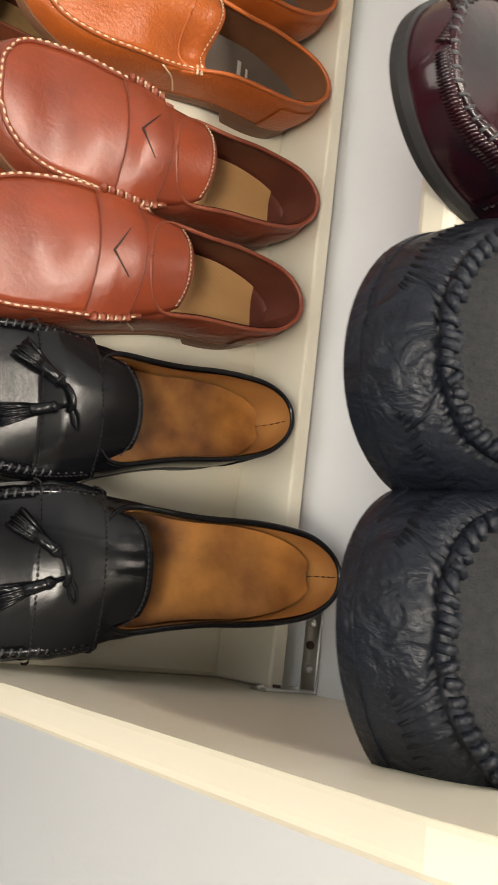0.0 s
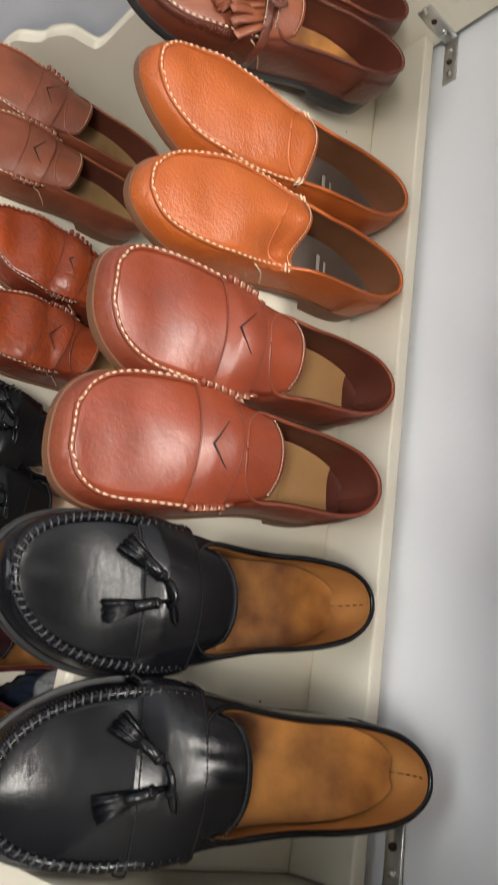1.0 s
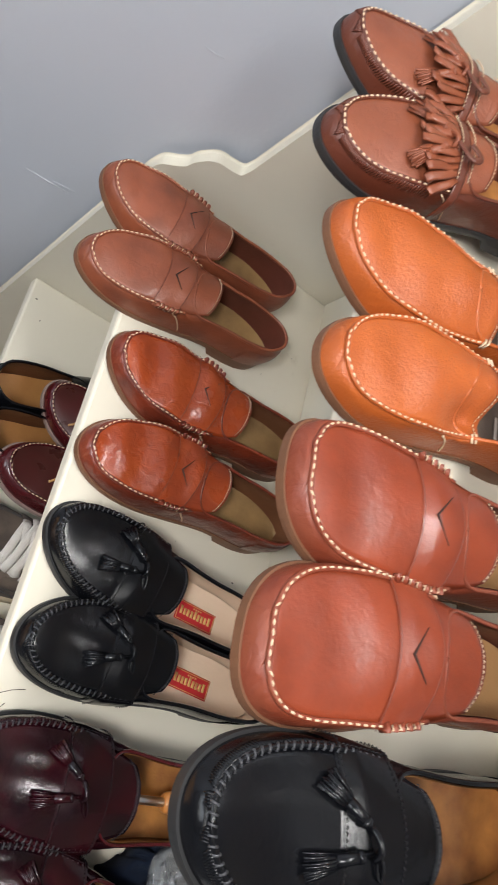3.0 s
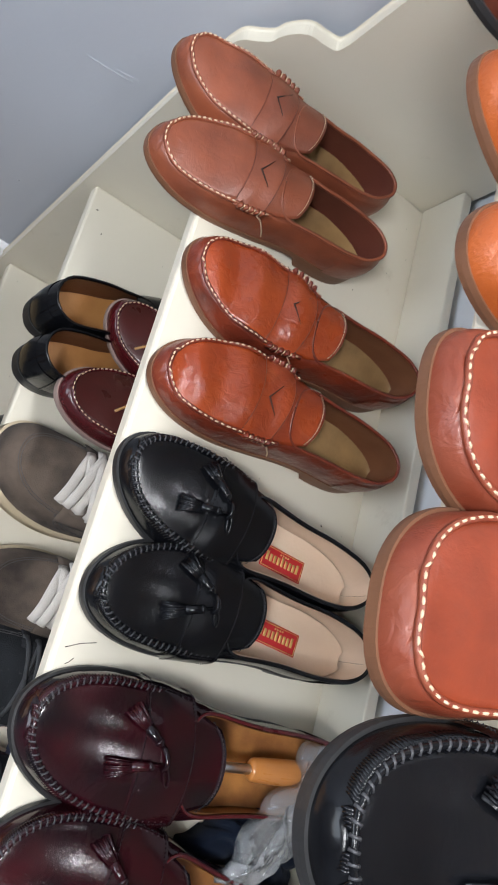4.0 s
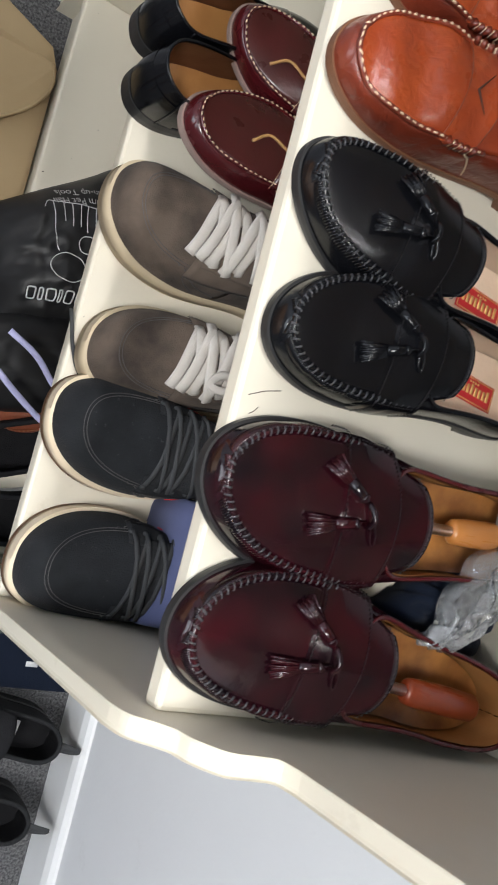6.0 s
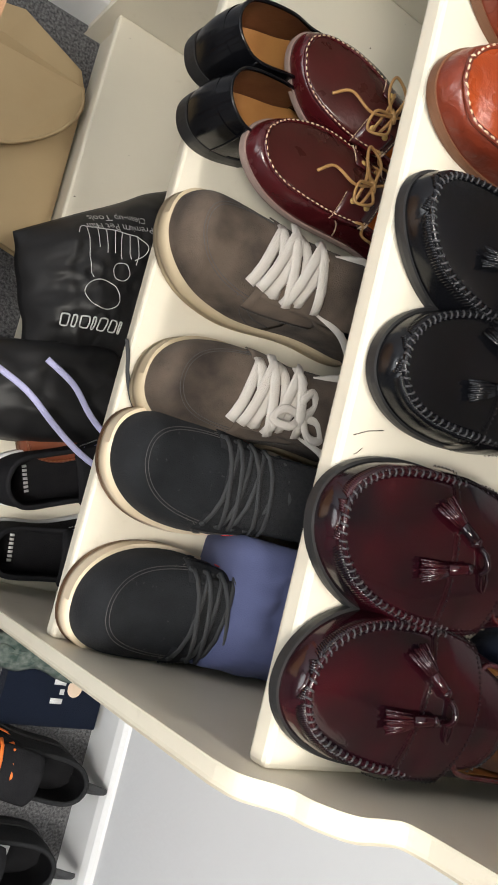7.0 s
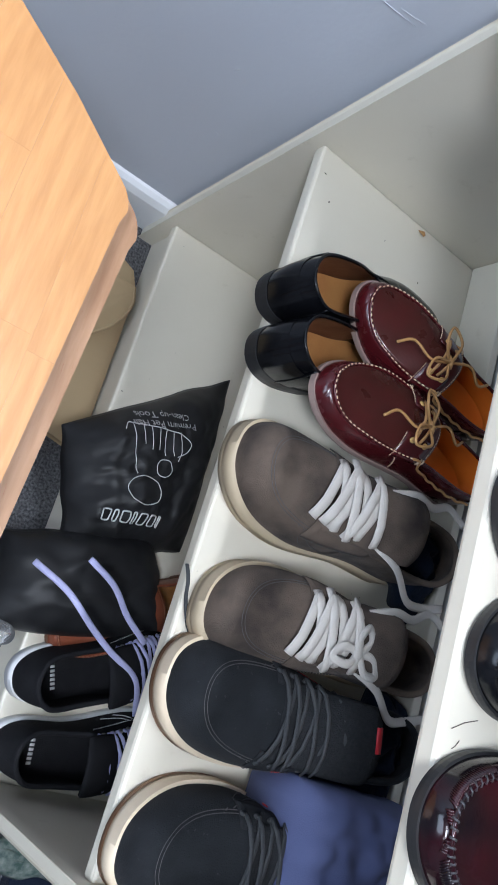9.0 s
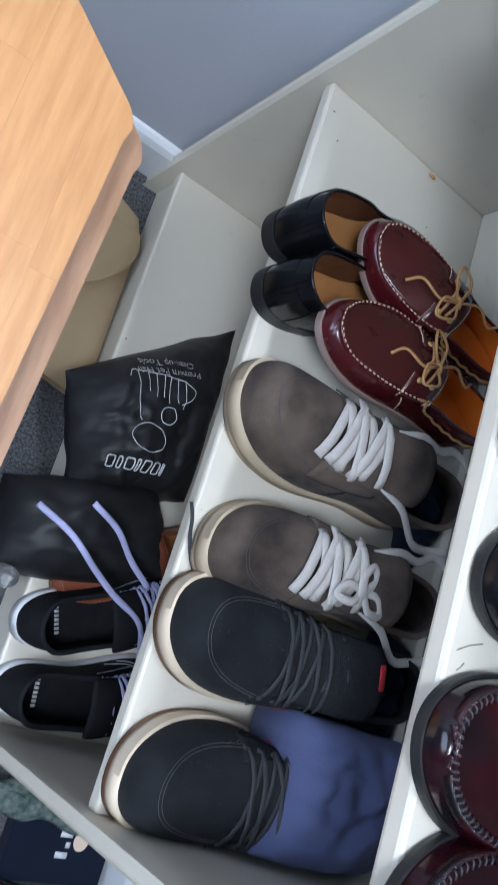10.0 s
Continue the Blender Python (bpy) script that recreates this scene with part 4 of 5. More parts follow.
for toe, heel, sd in (((0.004, -0.537), (0.282, -0.545), 1), ((-0.016, -0.405), (0.280, -0.428), -1)):
    ob, f = sneaker("suede_sneaker", "worn grey-brown suede sneaker with thick loose off-white laces", ROW3, toe, heel, Z3, SUEDE_GREY, FOXING_OLD, LACE_WHITE, INS_CREAM, THREAD_GREY, sd, 1.10, laces="fat", panel=SUEDE_GREY, outsole=FOXING_OLD)
    rnd = random.Random(3 + sd)
    for k in range(2):
        p0 = f.at(0.47, 0.3 * (1 - 2 * k), 0.008)
        pts = [p0, p0 + Vector((-0.03, 0.012 * (1 - 2 * k), 0.006)), p0 + Vector((-0.065, 0.024 * (1 - 2 * k) + 0.01, -0.002)), p0 + Vector((-0.10, 0.03 * (1 - 2 * k), -0.012)), p0 + Vector((-0.13, 0.02 * (1 - 2 * k), -0.010))]
        part("lace_end", tube(smooth_line(pts, 6), 0.0048, 8, 0.45), LACE_WHITE, ob)
    if sd == 1:
        c = f.at(0.50, 0.1, 0.010)
        for a, r in ((20, 0.030), (150, 0.026), (260, 0.022)):
            d = Vector((math.cos(radians(a)), math.sin(radians(a)), 0))
            e = Vector((-d.y, d.x, 0))
            pts = [c, c + d * r * 0.6 + e * 0.008 + Vector((0, 0, 0.006)), c + d * r * 1.2 + Vector((0, 0, 0.004)), c + d * r * 0.7 - e * 0.009 + Vector((0, 0, 0.004)), c + Vector((0, 0, 0.003))]
            part("lace_loop", tube(smooth_line(pts, 6), 0.0044, 8, 0.45), LACE_WHITE, ob)


def slip_on(name, label, toe, heel, zs, side, **kw):
    return loafer(name, label, ROW3, toe, heel, zs, BLACK, LINING, LINING_TAN, SOLE_BLACK, THREAD_DARK, side, 1.0, style="plain", **kw)


for toe, heel, sd in (((0.268, -0.205), (-0.022, -0.288), 1), ((0.252, -0.122), (-0.032, -0.222), -1)):
    ob, f = slip_on("slip_on_shoe", "polished black leather slip-on shoe standing heel outwards", toe, heel, Z3, sd)
    part("heel_seam", tube([f.at(0.10, s, 0, -0.0012, True) for s in np.linspace(1, f.so, 8)], 0.0013, 5), BLACK, ob)
    part("heel_seam", tube([f.at(0.10, -s, 0, -0.0012, True) for s in np.linspace(1, f.so, 8)], 0.0013, 5), BLACK, ob)


def boat_shoe(toe, heel, lift, side, roll, pitch):
    ob, f = loafer("boat_shoe", "wine-red leather boat shoe with rawhide laces and cream stitching", ROW3, toe, heel, Z3, WINE, INS_ORANGE, INS_ORANGE, SOLE_GREY, THREAD, side, 1.0, second=WINE_APRON, style="venetian", lift=lift, roll=roll, pitch=pitch, heel_h=0.004, apron=(0.56, 0.966, 0.006))
    for sg in (-1, 1):
        part("eyestay", strip(f, 0.47, 0.60, sg * 0.25, sg * 0.74, 0.0024, 8, 6), WINE, ob, thick=0.0012)
        part("eyestay_stitching", stitches(f, [(0.605, sg * (0.25 + 0.48 * k)) for k in np.linspace(0, 1, 14)], 0.0036, 0.0024, 0.0005, 0.004, along=True), THREAD, ob)
        for u in (0.50, 0.565):
            p, q = f.at(u, sg * 0.36, 0.0035), f.at(u, sg * 0.36, 0.005)
            part("eyelet", tube([p, q], 0.0032, 10), GOLD, ob)
        pts = [f.at(u, sg * (0.62 if u > 0.3 else 0.5), 0.002 if i % 2 else 0.0042) if u > 0.45 else f.at(u, sg * (f.opening(u) + 0.12), 0, -0.002 if i % 2 else -0.004, True) for i, u in enumerate(np.linspace(0.06, 0.5, 14))]
        part("side_lace", tube(smooth_line(pts, 3), 0.0016, 6), LACE_TAN, ob)
    lace(f, ob, LACE_TAN, [(0.505, 0.36, 0.02), (0.56, 0.36, 0.006)], 0.0017, 1.0, 0.005)
    c = f.at(0.53, 0.05, 0.008)
    for a, r in ((60, 0.034), (300, 0.034)):
        d = Vector((math.cos(radians(a)), math.sin(radians(a)), 0))
        e = Vector((-d.y, d.x, 0))
        pts = [c, c + d * r * 0.6 + e * 0.012 + Vector((0, 0, 0.008)), c + d * r * 1.1 + Vector((0, 0, 0.004)), c + d * r * 0.6 - e * 0.012 + Vector((0, 0, 0.005)), c + Vector((0, 0, 0.003))]
        part("bow_loop", tube(smooth_line(pts, 7), 0.0016, 6), LACE_TAN, ob)
    for a, r in ((10, 0.07), (185, 0.065)):
        d = Vector((math.cos(radians(a)), math.sin(radians(a)), 0))
        e = Vector((-d.y, d.x, 0))
        pts = [c, c + d * r * 0.4 + e * 0.012 + Vector((0, 0, 0.004)), c + d * r * 0.75 + e * 0.004 + Vector((0, 0, 0.0)), c + d * r + e * 0.016 + Vector((0, 0, -0.004))]
        part("bow_end", tube(smooth_line(pts, 6), 0.0016, 6), LACE_TAN, ob)
    part("knot", tube(smooth_line([c + Vector((0.004, -0.005, 0)), c + Vector((0, 0, 0.003)), c + Vector((-0.004, 0.005, 0))], 4), 0.003, 7), LACE_TAN, ob)


boat_shoe((0.010, -0.298), (0.282, -0.338), 0.055, 1, 6, -4)
boat_shoe((0.038, -0.198), (0.282, -0.262), 0.070, -1, -6, 2)

# bottom shelf
for toe, heel, sd in (((0.262, -0.735), (0.0, -0.772), 1), ((0.250, -0.590), (-0.004, -0.690), -1)):
    ob, f = sneaker("canvas_sneaker", "black canvas sneaker with white stitching and a white rubber rim", ROW4, toe, heel, Z4, CANVAS, FOXING_WHITE, LACE_LILAC, CANVAS, THREAD_WHITE, sd, 1.16, laces="rungs", outsole=FOXING_WHITE, sole_h=0.011)
    part("print", join(*[box(0.045, 0.051, f.mid(0.15) - 0.018 + i * 0.0055, f.mid(0.15) - 0.0145 + i * 0.0055, f.base(0.15) + 0.0148, f.base(0.15) + 0.0156) for i in range(7)]), PRINT_WHITE, ob)
    for sg in (-1, 1):
        for i in range(4):
            p, q = f.at(0.46 + 0.05 * i, sg * 0.48, 0.002), f.at(0.46 + 0.05 * i, sg * 0.48, 0.0042)
            part("eyelet", tube([p, q], 0.0034, 10), STEEL, ob)
loafer("leather_shoe", "scuffed brown leather shoe under the black bag", ROW4, (0.012, -0.628), (0.262, -0.490), Z4, KILT, LINING, INS_TAN, SOLE_BROWN, THREAD_BROWN, 1, 0.95, style="venetian")


def cloth(name, label, category, corners, z, mat, height, seed, n=34, rough=1.0, fold=7.0, thick=0.0012, tuck=0.5):
    """A crumpled piece of cloth: a sheet over four corners, domed and folded."""
    a, b, c, d = [np.array(p, float) for p in corners]
    rows = []
    for i in range(n + 1):
        row = []
        for j in range(n + 1):
            s, t = i / n, j / n
            p = (a * (1 - s) + b * s) * (1 - t) + (d * (1 - s) + c * s) * t
            dome = (1 - abs(2 * s - 1) ** 3) * (1 - abs(2 * t - 1) ** 3)
            w = noise.noise((s * fold + seed, t * fold, seed)) * 0.5 + noise.noise((s * fold * 2.7, t * fold * 2.7 + seed, seed + 4)) * 0.25
            ridge = abs(noise.noise((s * fold * 0.8 + t * 2, t * 2 + seed, 9.0)))
            off = rough * 0.18 * height
            row.append((p[0] + noise.noise((t * 5, s * 5, seed)) * 0.010 * rough, p[1] + noise.noise((t * 5 + 9, s * 5, seed)) * 0.010 * rough, z + height * dome ** tuck * (0.75 + 0.5 * w * rough) + off * ridge * dome))
        rows.append(row)
    top, f1 = grid(rows)
    ob = part(name, (top, f1), mat, thick=thick)
    return tagged(ob, label, category)


bag = cloth("drawstring_bag", "black nylon bag with white printing lying on the bottom shelf", "bag", ((-0.058, -0.362), (0.172, -0.182), (0.180, -0.462), (0.005, -0.520)), Z4 + 0.004, BAG, 0.085, 3.0, 60, 0.5, 5.5, tuck=0.75)
cloth("black_cloth", "crumpled black nylon cloth beside the bag", "cloth", ((-0.085, -0.520), (0.12, -0.455), (0.20, -0.600), (-0.07, -0.640)), Z4 + 0.006, BAG, 0.088, 8.0, 36, 0.45, 3.5)
for pts in (((-0.070, -0.551, 0.215), (-0.02, -0.572, 0.222), (0.025, -0.602, 0.220), (0.06, -0.622, 0.215), (0.115, -0.648, 0.205), (0.14, -0.69, 0.19)),
            ((-0.004, -0.527, 0.216), (0.035, -0.548, 0.222), (0.07, -0.578, 0.216), (0.112, -0.602, 0.205))):
    tagged(part("shoelace", tube(smooth_line(pts, 8), 0.0042, 8, 0.45), LACE_LILAC), "lilac flat shoelace lying over black cloth", "shoelace", "lilac laces")


# printing on the bag, laid on its surface
from mathutils.bvhtree import BVHTree


def surface_of(ob):
    me = ob.data
    return BVHTree.FromPolygons([v.co for v in me.vertices], [p.vertices for p in me.polygons])


def drape(me, m, tree, off):
    """Lay a flat mesh, placed by m, down on a surface."""
    for v in me.vertices:
        p = m @ v.co
        hit = tree.ray_cast(Vector((p.x, p.y, 2.0)), Vector((0, 0, -1)))
        nrm = hit[1] if hit[0] and hit[1].z > 0 else Vector((0, 0, 1)) if not hit[0] else -hit[1]
        v.co = (hit[0] or p) + nrm * off


BAG_SKIN = surface_of(bag)


def bag_words(text, x, y, turn, size):
    ob = lettering("print", text, size, PRINT_WHITE, bag, Matrix.Identity(4))
    drape(ob.data, pose(x, y, 0, 0, 0, turn), BAG_SKIN, 0.0025)


bag_words("Premium Pet Hair", 0.066, -0.312, 199, 0.0130)
bag_words("Clean-up Tools", 0.062, -0.299, 199, 0.0125)


def bag_line(points, r=0.0007):
    pts = []
    for p in smooth_line([(*q, 0) for q in points], 6):
        hit = BAG_SKIN.ray_cast(Vector((p[0], p[1], 2.0)), Vector((0, 0, -1)))
        pts.append((p[0], p[1], (hit[0].z if hit[0] else 0.18) + 0.0022))
    part("print", tube(pts, r, 4), PRINT_WHITE, bag)


# the large mark, as plain rounded outlines
m_, u_ = pose(0.058, -0.452, 0, 0, 0, 192), -0.046
for w in (0.003, 0.012, 0.012, 0.004, 0.012, 0.005, 0.011):
    ring = [m_ @ Vector((u_ + w / 2 + w / 2 * math.copysign(abs(math.cos(a)) ** 0.5, math.cos(a)), 0.0075 * math.copysign(abs(math.sin(a)) ** 0.5, math.sin(a)), 0)) for a in np.linspace(0, 2 * math.pi, 13)]
    bag_line([(p.x, p.y) for p in ring], 0.0012)
    u_ += w + 0.0045

# plain outline shapes: two rounded forms and a row of strokes
for cx, cy, rx, ry in ((0.060, -0.412, 0.024, 0.019), (0.076, -0.374, 0.012, 0.012)):
    bag_line([(cx + rx * math.cos(a), cy + ry * math.sin(a)) for a in np.linspace(0, 2 * math.pi, 13)])
bag_line([(0.022, -0.326), (0.026, -0.350), (0.034, -0.378), (0.042, -0.394)])
bag_line([(0.012, -0.340), (0.016, -0.328), (0.026, -0.326), (0.046, -0.322), (0.070, -0.318), (0.092, -0.316), (0.104, -0.324), (0.102, -0.338), (0.090, -0.352)])
for k in range(6):
    bag_line([(0.034 + 0.011 * k, -0.324 + 0.002 * k), (0.037 + 0.011 * k, -0.340), (0.040 + 0.011 * k, -0.352 - 0.004 * (k % 2))])

# cloth, film and laces between the shoes
cloth("blue_cloth", "slate-blue cotton cloth draped over a black sneaker", "cloth", ((0.108, -0.808), (0.134, -0.676), (0.286, -0.682), (0.264, -0.811)), Z3 + 0.020, BLUE_CLOTH, 0.150, 5.0, 48, 0.36, 2.8, 0.0012, 0.16)
cloth("navy_sock", "dark navy cotton sock crumpled between the loafers", "sock", ((0.165, -0.722), (0.212, -0.684), (0.288, -0.682), (0.285, -0.748)), Z2 + 0.002, NAVY, 0.045, 2.0, 30, 1.0, 5.0)
cloth("navy_cloth", "dark navy cotton cloth stuffed behind the sneakers", "cloth", ((0.190, -0.425), (0.245, -0.372), (0.287, -0.385), (0.284, -0.500)), Z3 + 0.03, NAVY, 0.050, 6.0, 30, 1.0, 5.0)
cloth("navy_cloth", "dark navy cotton cloth stuffed behind the sneakers", "cloth", ((0.225, -0.655), (0.250, -0.575), (0.287, -0.580), (0.286, -0.735)), Z3 + 0.03, NAVY, 0.055, 7.0, 30, 1.0, 5.0)
cloth("plastic_film", "crumpled clear plastic film over a loafer heel", "plastic film", ((0.252, -0.618), (0.286, -0.632), (0.215, -0.738), (0.178, -0.730)), Z2 + 0.046, FILM, 0.028, 4.0, 40, 1.7, 8.0, 0.0003, 0.35)
tagged(part("shoelace", tube(smooth_line([(-0.008, -0.520, Z3 + 0.004), (-0.005, -0.535, Z3 + 0.010), (0.004, -0.556, Z3 + 0.004), (0.02, -0.582, Z3 + 0.004), (0.05, -0.59, Z3 + 0.004)], 6), 0.0022, 7, 0.6), LACE_BLACK), "loose black shoelace end on the shelf", "shoelace")
tagged(part("dry_leaf", tube([(0.176, -0.010, Z3 + 0.001), (0.182, -0.014, Z3 + 0.006), (0.188, -0.010, Z3 + 0.002)], [0.001, 0.004, 0.001], 6, 0.3), LACE_TAN), "small dry brown leaf scrap on the shelf", "leaf")
tb = thing("clear_tube", "clear plastic tube standing by the rack", "tube", m=pose(-0.05, -0.64, 0))
part("tube_body", tube([(0, 0, 0), (0, 0, 0.13), (0, 0, 0.15), (0, 0, 0.16)], [0.017, 0.017, 0.014, 0.012], 18), FILM, tb)

# ledge shelf above: soft black moccasins and a burgundy shoe
ROW0 = "shoes on the narrow upper shelf"
for toe, heel, sd, wide in (((0.066, -0.662), (0.311, -0.640), 1, 1.50), ((0.076, -0.777), (0.311, -0.765), -1, 1.62)):
    ob, f = loafer("moccasin", "soft crumpled black leather moccasin with a thick stitched seam", ROW0, toe, heel, Z0, BLACK_SOFT, CANVAS, CANVAS, BLACK_SOFT, THREAD_DARK, sd, wide, shape=2.15, style="venetian", second=MESH, heel_h=0.002, flange=0.0005, apron=(0.48, 0.950, 0.011), toe_len=0.36, dents=0.0014, tops=(0.070, 0.064, 0.062, 0.060, 0.056, 0.048, 0.036, 0.026))
    line = apron_line(f, 0.53, 0.950, 0.011)
    part("thick_seam", tube([f.at(u, s, 0.002) for u, s in line], 0.0032, 7), BLACK_SOFT, ob)
    part("thick_stitching", stitches(f, line, 0.0060, 0.0062, 0.0021, 0.0050), BLACK_SOFT, ob)
    rnd = random.Random(9 + sd)
    ch = []
    for u, s in line[4:-4:2]:
        e = math.copysign(1, s) if abs(s) > 0.05 else rnd.choice((-1, 1))
        a, b = f.at(u, s, 0.0008), f.at(min(u + 0.02, 0.995), min(max(s * 1.35 + 0.05 * e, -0.97), 0.97), 0.0004)
        ch.append(tube([a, a.lerp(b, 0.5) + Vector((0, 0, 0.001)), b], [0.0022, 0.0018, 0.0006], 6))
    tagged(part("puckering", join(*ch), BLACK_SOFT, ob), kind="stuff")
loafer("burgundy_shoe", "burgundy leather shoe with a thick black sole", ROW0, (0.084, -0.512), (0.308, -0.572), Z0, BURG, LINING, INS_TAN, SOLE_BLACK, THREAD_DARK, 1, 1.3, style="tassel")


# ---- the room in front of the rack ----
def clip(poly, axis, lo, hi):
    for sign, lim in ((1, lo), (-1, -hi)):
        out = []
        for i, p in enumerate(poly):
            q = poly[(i + 1) % len(poly)]
            a, b = sign * p[axis] - lim, sign * q[axis] - lim
            if a >= 0:
                out.append(p)
            if a * b < 0:
                k = a / (a - b)
                out.append((p[0] + (q[0] - p[0]) * k, p[1] + (q[1] - p[1]) * k))
        poly = out
    return poly


def table():
    t = thing("wooden_table", "oiled pine table with glued boards and a rounded corner", "table")
    top = [(-0.268, -0.70), (-0.262, -0.56), (-0.251, -0.33)] + [(-0.274 + 0.026 * math.cos(a), -0.322 + 0.026 * math.sin(a)) for a in np.linspace(0.1, 1.0, 6)]
    top += [(-0.312, -0.262), (-0.371, -0.226), (-0.44, -0.192), (-0.55, -0.17), (-0.70, -0.18), (-0.78, -0.26), (-0.80, -0.40), (-0.80, -0.70)]
    rnd = random.Random(2)
    x = -0.80
    while x < -0.25:
        w = rnd.choice((0.048, 0.055, 0.062))
        cuts = [-0.70, rnd.uniform(-0.66, -0.52), rnd.uniform(-0.48, -0.30), -0.1]
        for a, b in zip(cuts, cuts[1:]):
            p = clip(clip(top, 0, x + 0.00005, x + w - 0.00005), 1, a + 0.00005, b - 0.00005)
            if len(p) > 2:
                part("board", prism(p, 0.574, 0.600, 2), PINE, t, smooth=False)
        x += w
    low = [(px + 0.026, py + 0.012) for px, py in top]
    part("lower_leaf", prism(low, 0.528, 0.550, 2), PINE2, t, smooth=False, bevel=0.006)
    part("batten", box(-0.76, -0.30, -0.66, -0.61, 0.550, 0.574), PINE2, t, smooth=False)
    part("batten", box(-0.70, -0.34, -0.42, -0.37, 0.550, 0.574), PINE2, t, smooth=False)
    for lx, ly in ((-0.36, -0.42), (-0.70, -0.34), (-0.36, -0.66), (-0.74, -0.66)):
        part("leg", box(lx - 0.02, lx + 0.02, ly - 0.02, ly + 0.02, 0, 0.528), PINE2, t, smooth=False, bevel=0.004)


table()


def paper_bag():
    b = thing("paper_bag", "folded brown kraft paper bag lying on the carpet", "paper bag")
    out = [(-0.108, -0.032), (-0.012, -0.070), (0.002, -0.10), (0.006, -0.366), (-0.10, -0.345), (-0.33, -0.30), (-0.36, -0.10), (-0.20, -0.055)]
    part("bag_body", prism(out, 0.001, 0.022, 2), KRAFT, b, smooth=False, bevel=0.004)
    arc = smooth_line([(-0.004, -0.098, 0), (0.002, -0.130, 0), (-0.018, -0.172, 0), (-0.060, -0.212, 0), (-0.110, -0.238, 0), (-0.20, -0.25, 0)], 5)
    fl = [(p[0], p[1]) for p in arc] + [(-0.30, -0.20), (-0.31, -0.10), (-0.13, -0.088)]
    v, f = prism(fl, 0.028, 0.031, 2)
    v = [(x, y, z + 0.010 * step(-0.05, -0.24, y) * 0 + 0.014 * math.sin(max(0, (x + 0.3)) * 8) ** 2) for x, y, z in v]
    part("flap", (v, f), KRAFT, b, smooth=False)
    part("flap_edge", tube([(p[0], p[1], 0.030 + 0.014 * math.sin(max(0, p[0] + 0.3) * 8) ** 2) for p in arc], 0.003, 6), KRAFT, b)
    part("fold", prism([(-0.105, -0.036), (-0.014, -0.072), (-0.008, -0.094), (-0.128, -0.088)], 0.024, 0.027, 2), KRAFT, b, smooth=False)


paper_bag()

ROWF = "running shoes on the carpet"
for toe, heel, sd in (((-0.02, -1.035), (0.272, -1.085), 1), ((-0.04, -1.165), (0.255, -1.205), -1)):
    ob, f = sneaker("running_shoe", "black running shoe with orange laces and a heel pull tab", ROWF, toe, heel, 0.0, MESH, SOLE_BLACK, LACE_ORANGE, CANVAS, THREAD_DARK, sd, 1.0, accent=LACE_ORANGE, panel=CANVAS, outsole=SOLE_BLACK)
    part("pull_tab", tube(smooth_line([(0.004, -0.004, 0.088), (-0.018, -0.003, 0.096), (-0.028, 0.0, 0.090), (-0.016, 0.003, 0.086), (0.002, 0.004, 0.084)], 5), 0.0045, 8, 0.35), LACE_BLACK, ob)
    insole_bar(f, ob, "size_label", PRINT_WHITE, 0.24, 0.022, 0.026, z=0.0155)
bx = thing("flat_box", "flat dark navy box with pale printing on the carpet", "box")
part("box_body", box(0.13, 0.29, -1.02, -0.90, 0.0, 0.028), NAVY, bx, smooth=False, bevel=0.002)
part("print", join(*[box(0.205 + 0.012 * (i % 2), 0.224, -0.985 + 0.014 * i, -0.977 + 0.014 * i, 0.028, 0.0288) for i in range(4)]), PRINT_WHITE, bx)
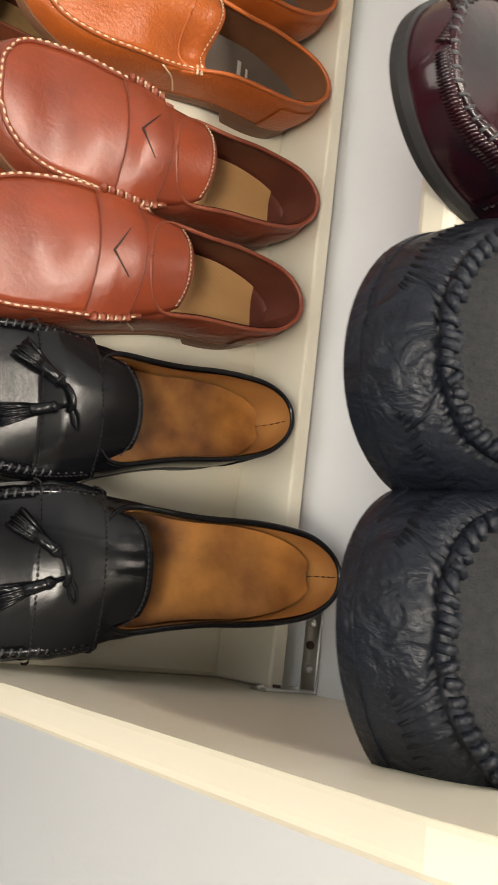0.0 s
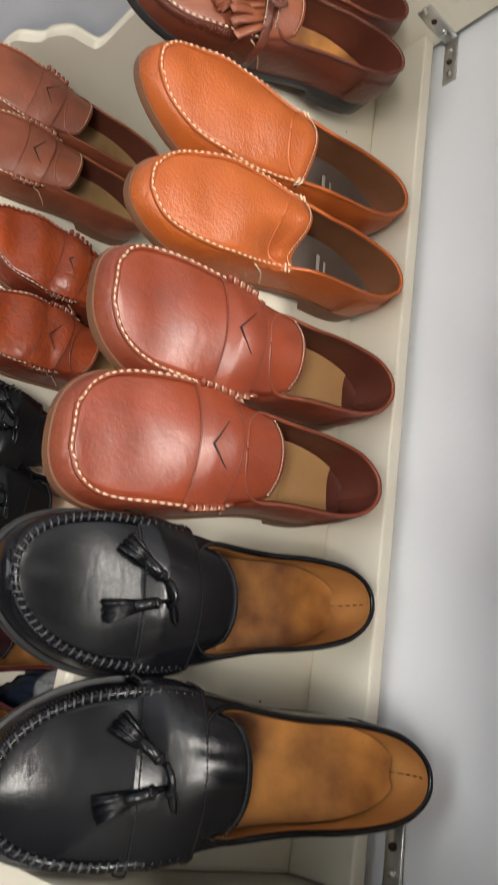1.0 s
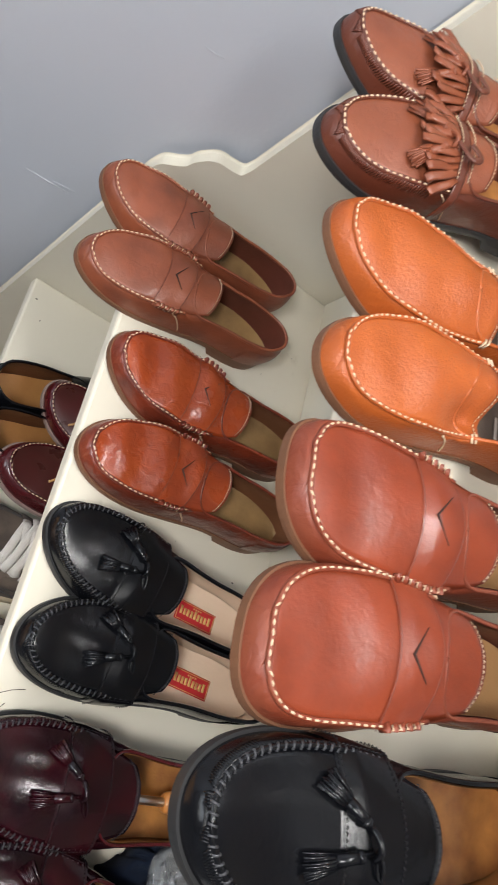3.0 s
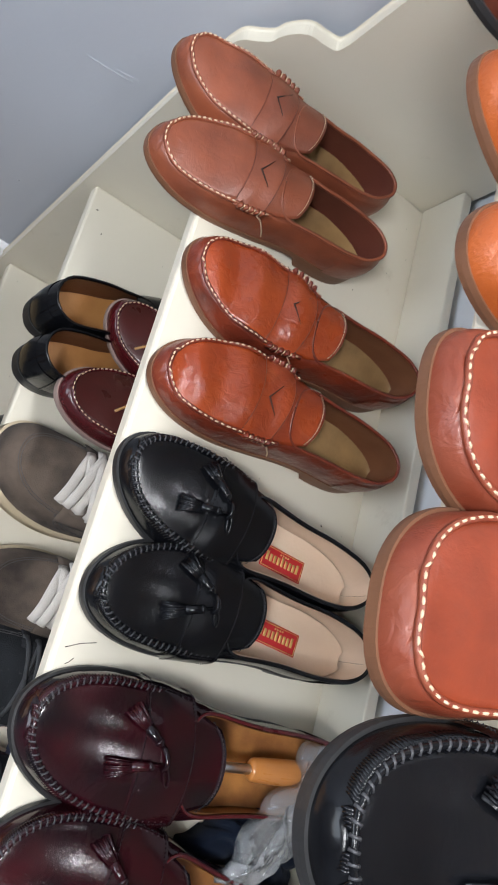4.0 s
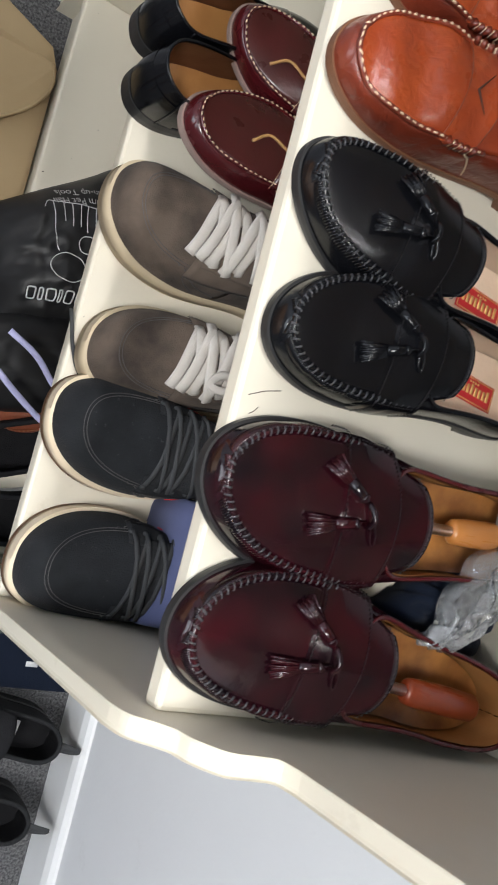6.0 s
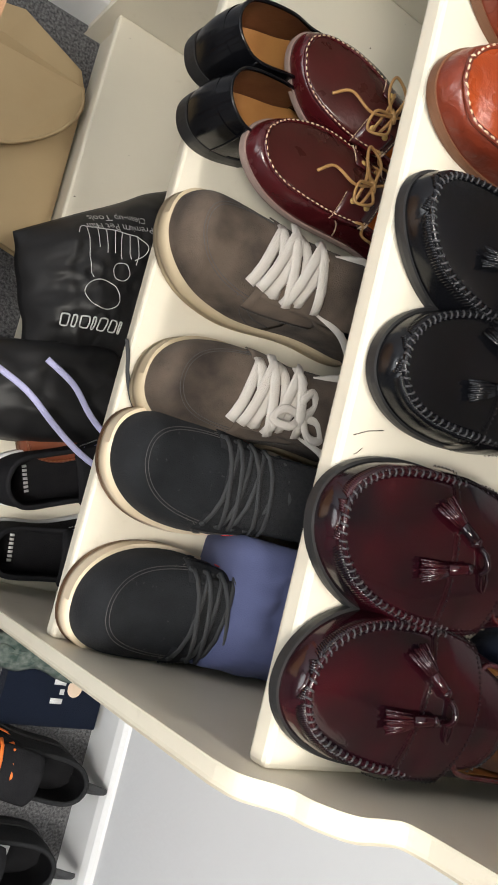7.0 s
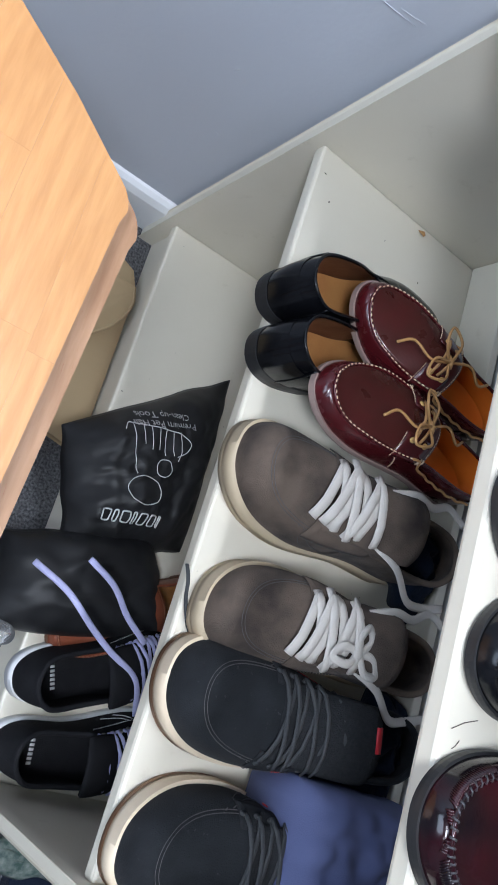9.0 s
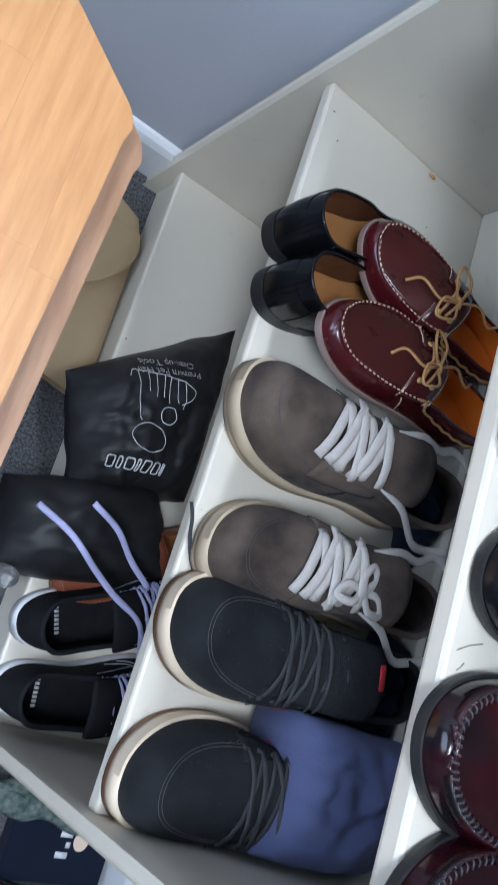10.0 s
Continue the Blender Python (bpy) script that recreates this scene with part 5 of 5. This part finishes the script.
part("badge", prism([(0.24 + 0.012 * math.cos(a), -0.96 + 0.014 * math.sin(a)) for a in np.linspace(0, 2 * math.pi, 16, endpoint=False)], 0.028, 0.0286, 2), INS_CREAM, bx, smooth=False)
cloth("patterned_strap", "dark green patterned woven strap on the carpet", "strap", ((0.06, -0.93), (0.07, -0.89), (0.24, -0.90), (0.24, -0.95)), 0.030, GREEN, 0.018, 3.5, 24, 1.0, 5.0)


# scuffs on the far wall and grit on the shelves
for x, z, l, a in ((-0.078, 0.602, 0.06, 8), (-0.058, 0.612, 0.03, 14), (-0.071, 0.290, 0.004, 0), (-0.122, 0.403, 0.010, 60), (-0.052, 0.929, 0.022, 12), (-0.20, 0.52, 0.012, 40)):
    dx, dz = l / 2 * math.cos(radians(a)), l / 2 * math.sin(radians(a))
    tagged(part("wall_scuff", tube([(x - dx, FY - 0.0003, z - dz), (x, FY - 0.0008, z), (x + dx, FY - 0.0003, z + dz)], [0.0002, 0.0005, 0.0002], 5), SCUFF), "pale scuff on the grey wall", "scuff", kind="structure")
rnd = random.Random(11)
for z, x0 in ((Z4, 0.005), (Z3, 0.005), (Z2, 0.005), (Z1, 0.075)):
    ch = []
    for i in range(46):
        x, y, r = rnd.uniform(x0, 0.285), rnd.uniform(NEAR + 0.01, -0.01), rnd.choice((0.0003, 0.0004, 0.0005, 0.0009))
        w = rnd.uniform(0, 6.3)
        dx, dy = math.cos(w) * r * rnd.uniform(1, 2), math.sin(w) * r * rnd.uniform(1, 2)
        ch.append(tube([(x - dx, y - dy, z + 0.0002), (x, y, z + 0.0006), (x + dx, y + dy, z + 0.0002)], [r * 0.4, r, r * 0.4], 5, 0.5))
    tagged(part("grit", join(*ch), DARK), "dark specks of grit on the shelf", "grit", kind="stuff")
for pts in (((0.020, -0.600), (0.032, -0.594), (0.045, -0.590)), ((0.024, -0.612), (0.027, -0.610), (0.030, -0.606))):
    tagged(part("scratch", tube([(x, y, Z2 + 0.0004) for x, y in pts], 0.0003, 5), DARK), "thin dark scratch on the painted shelf", "scratch", kind="structure")
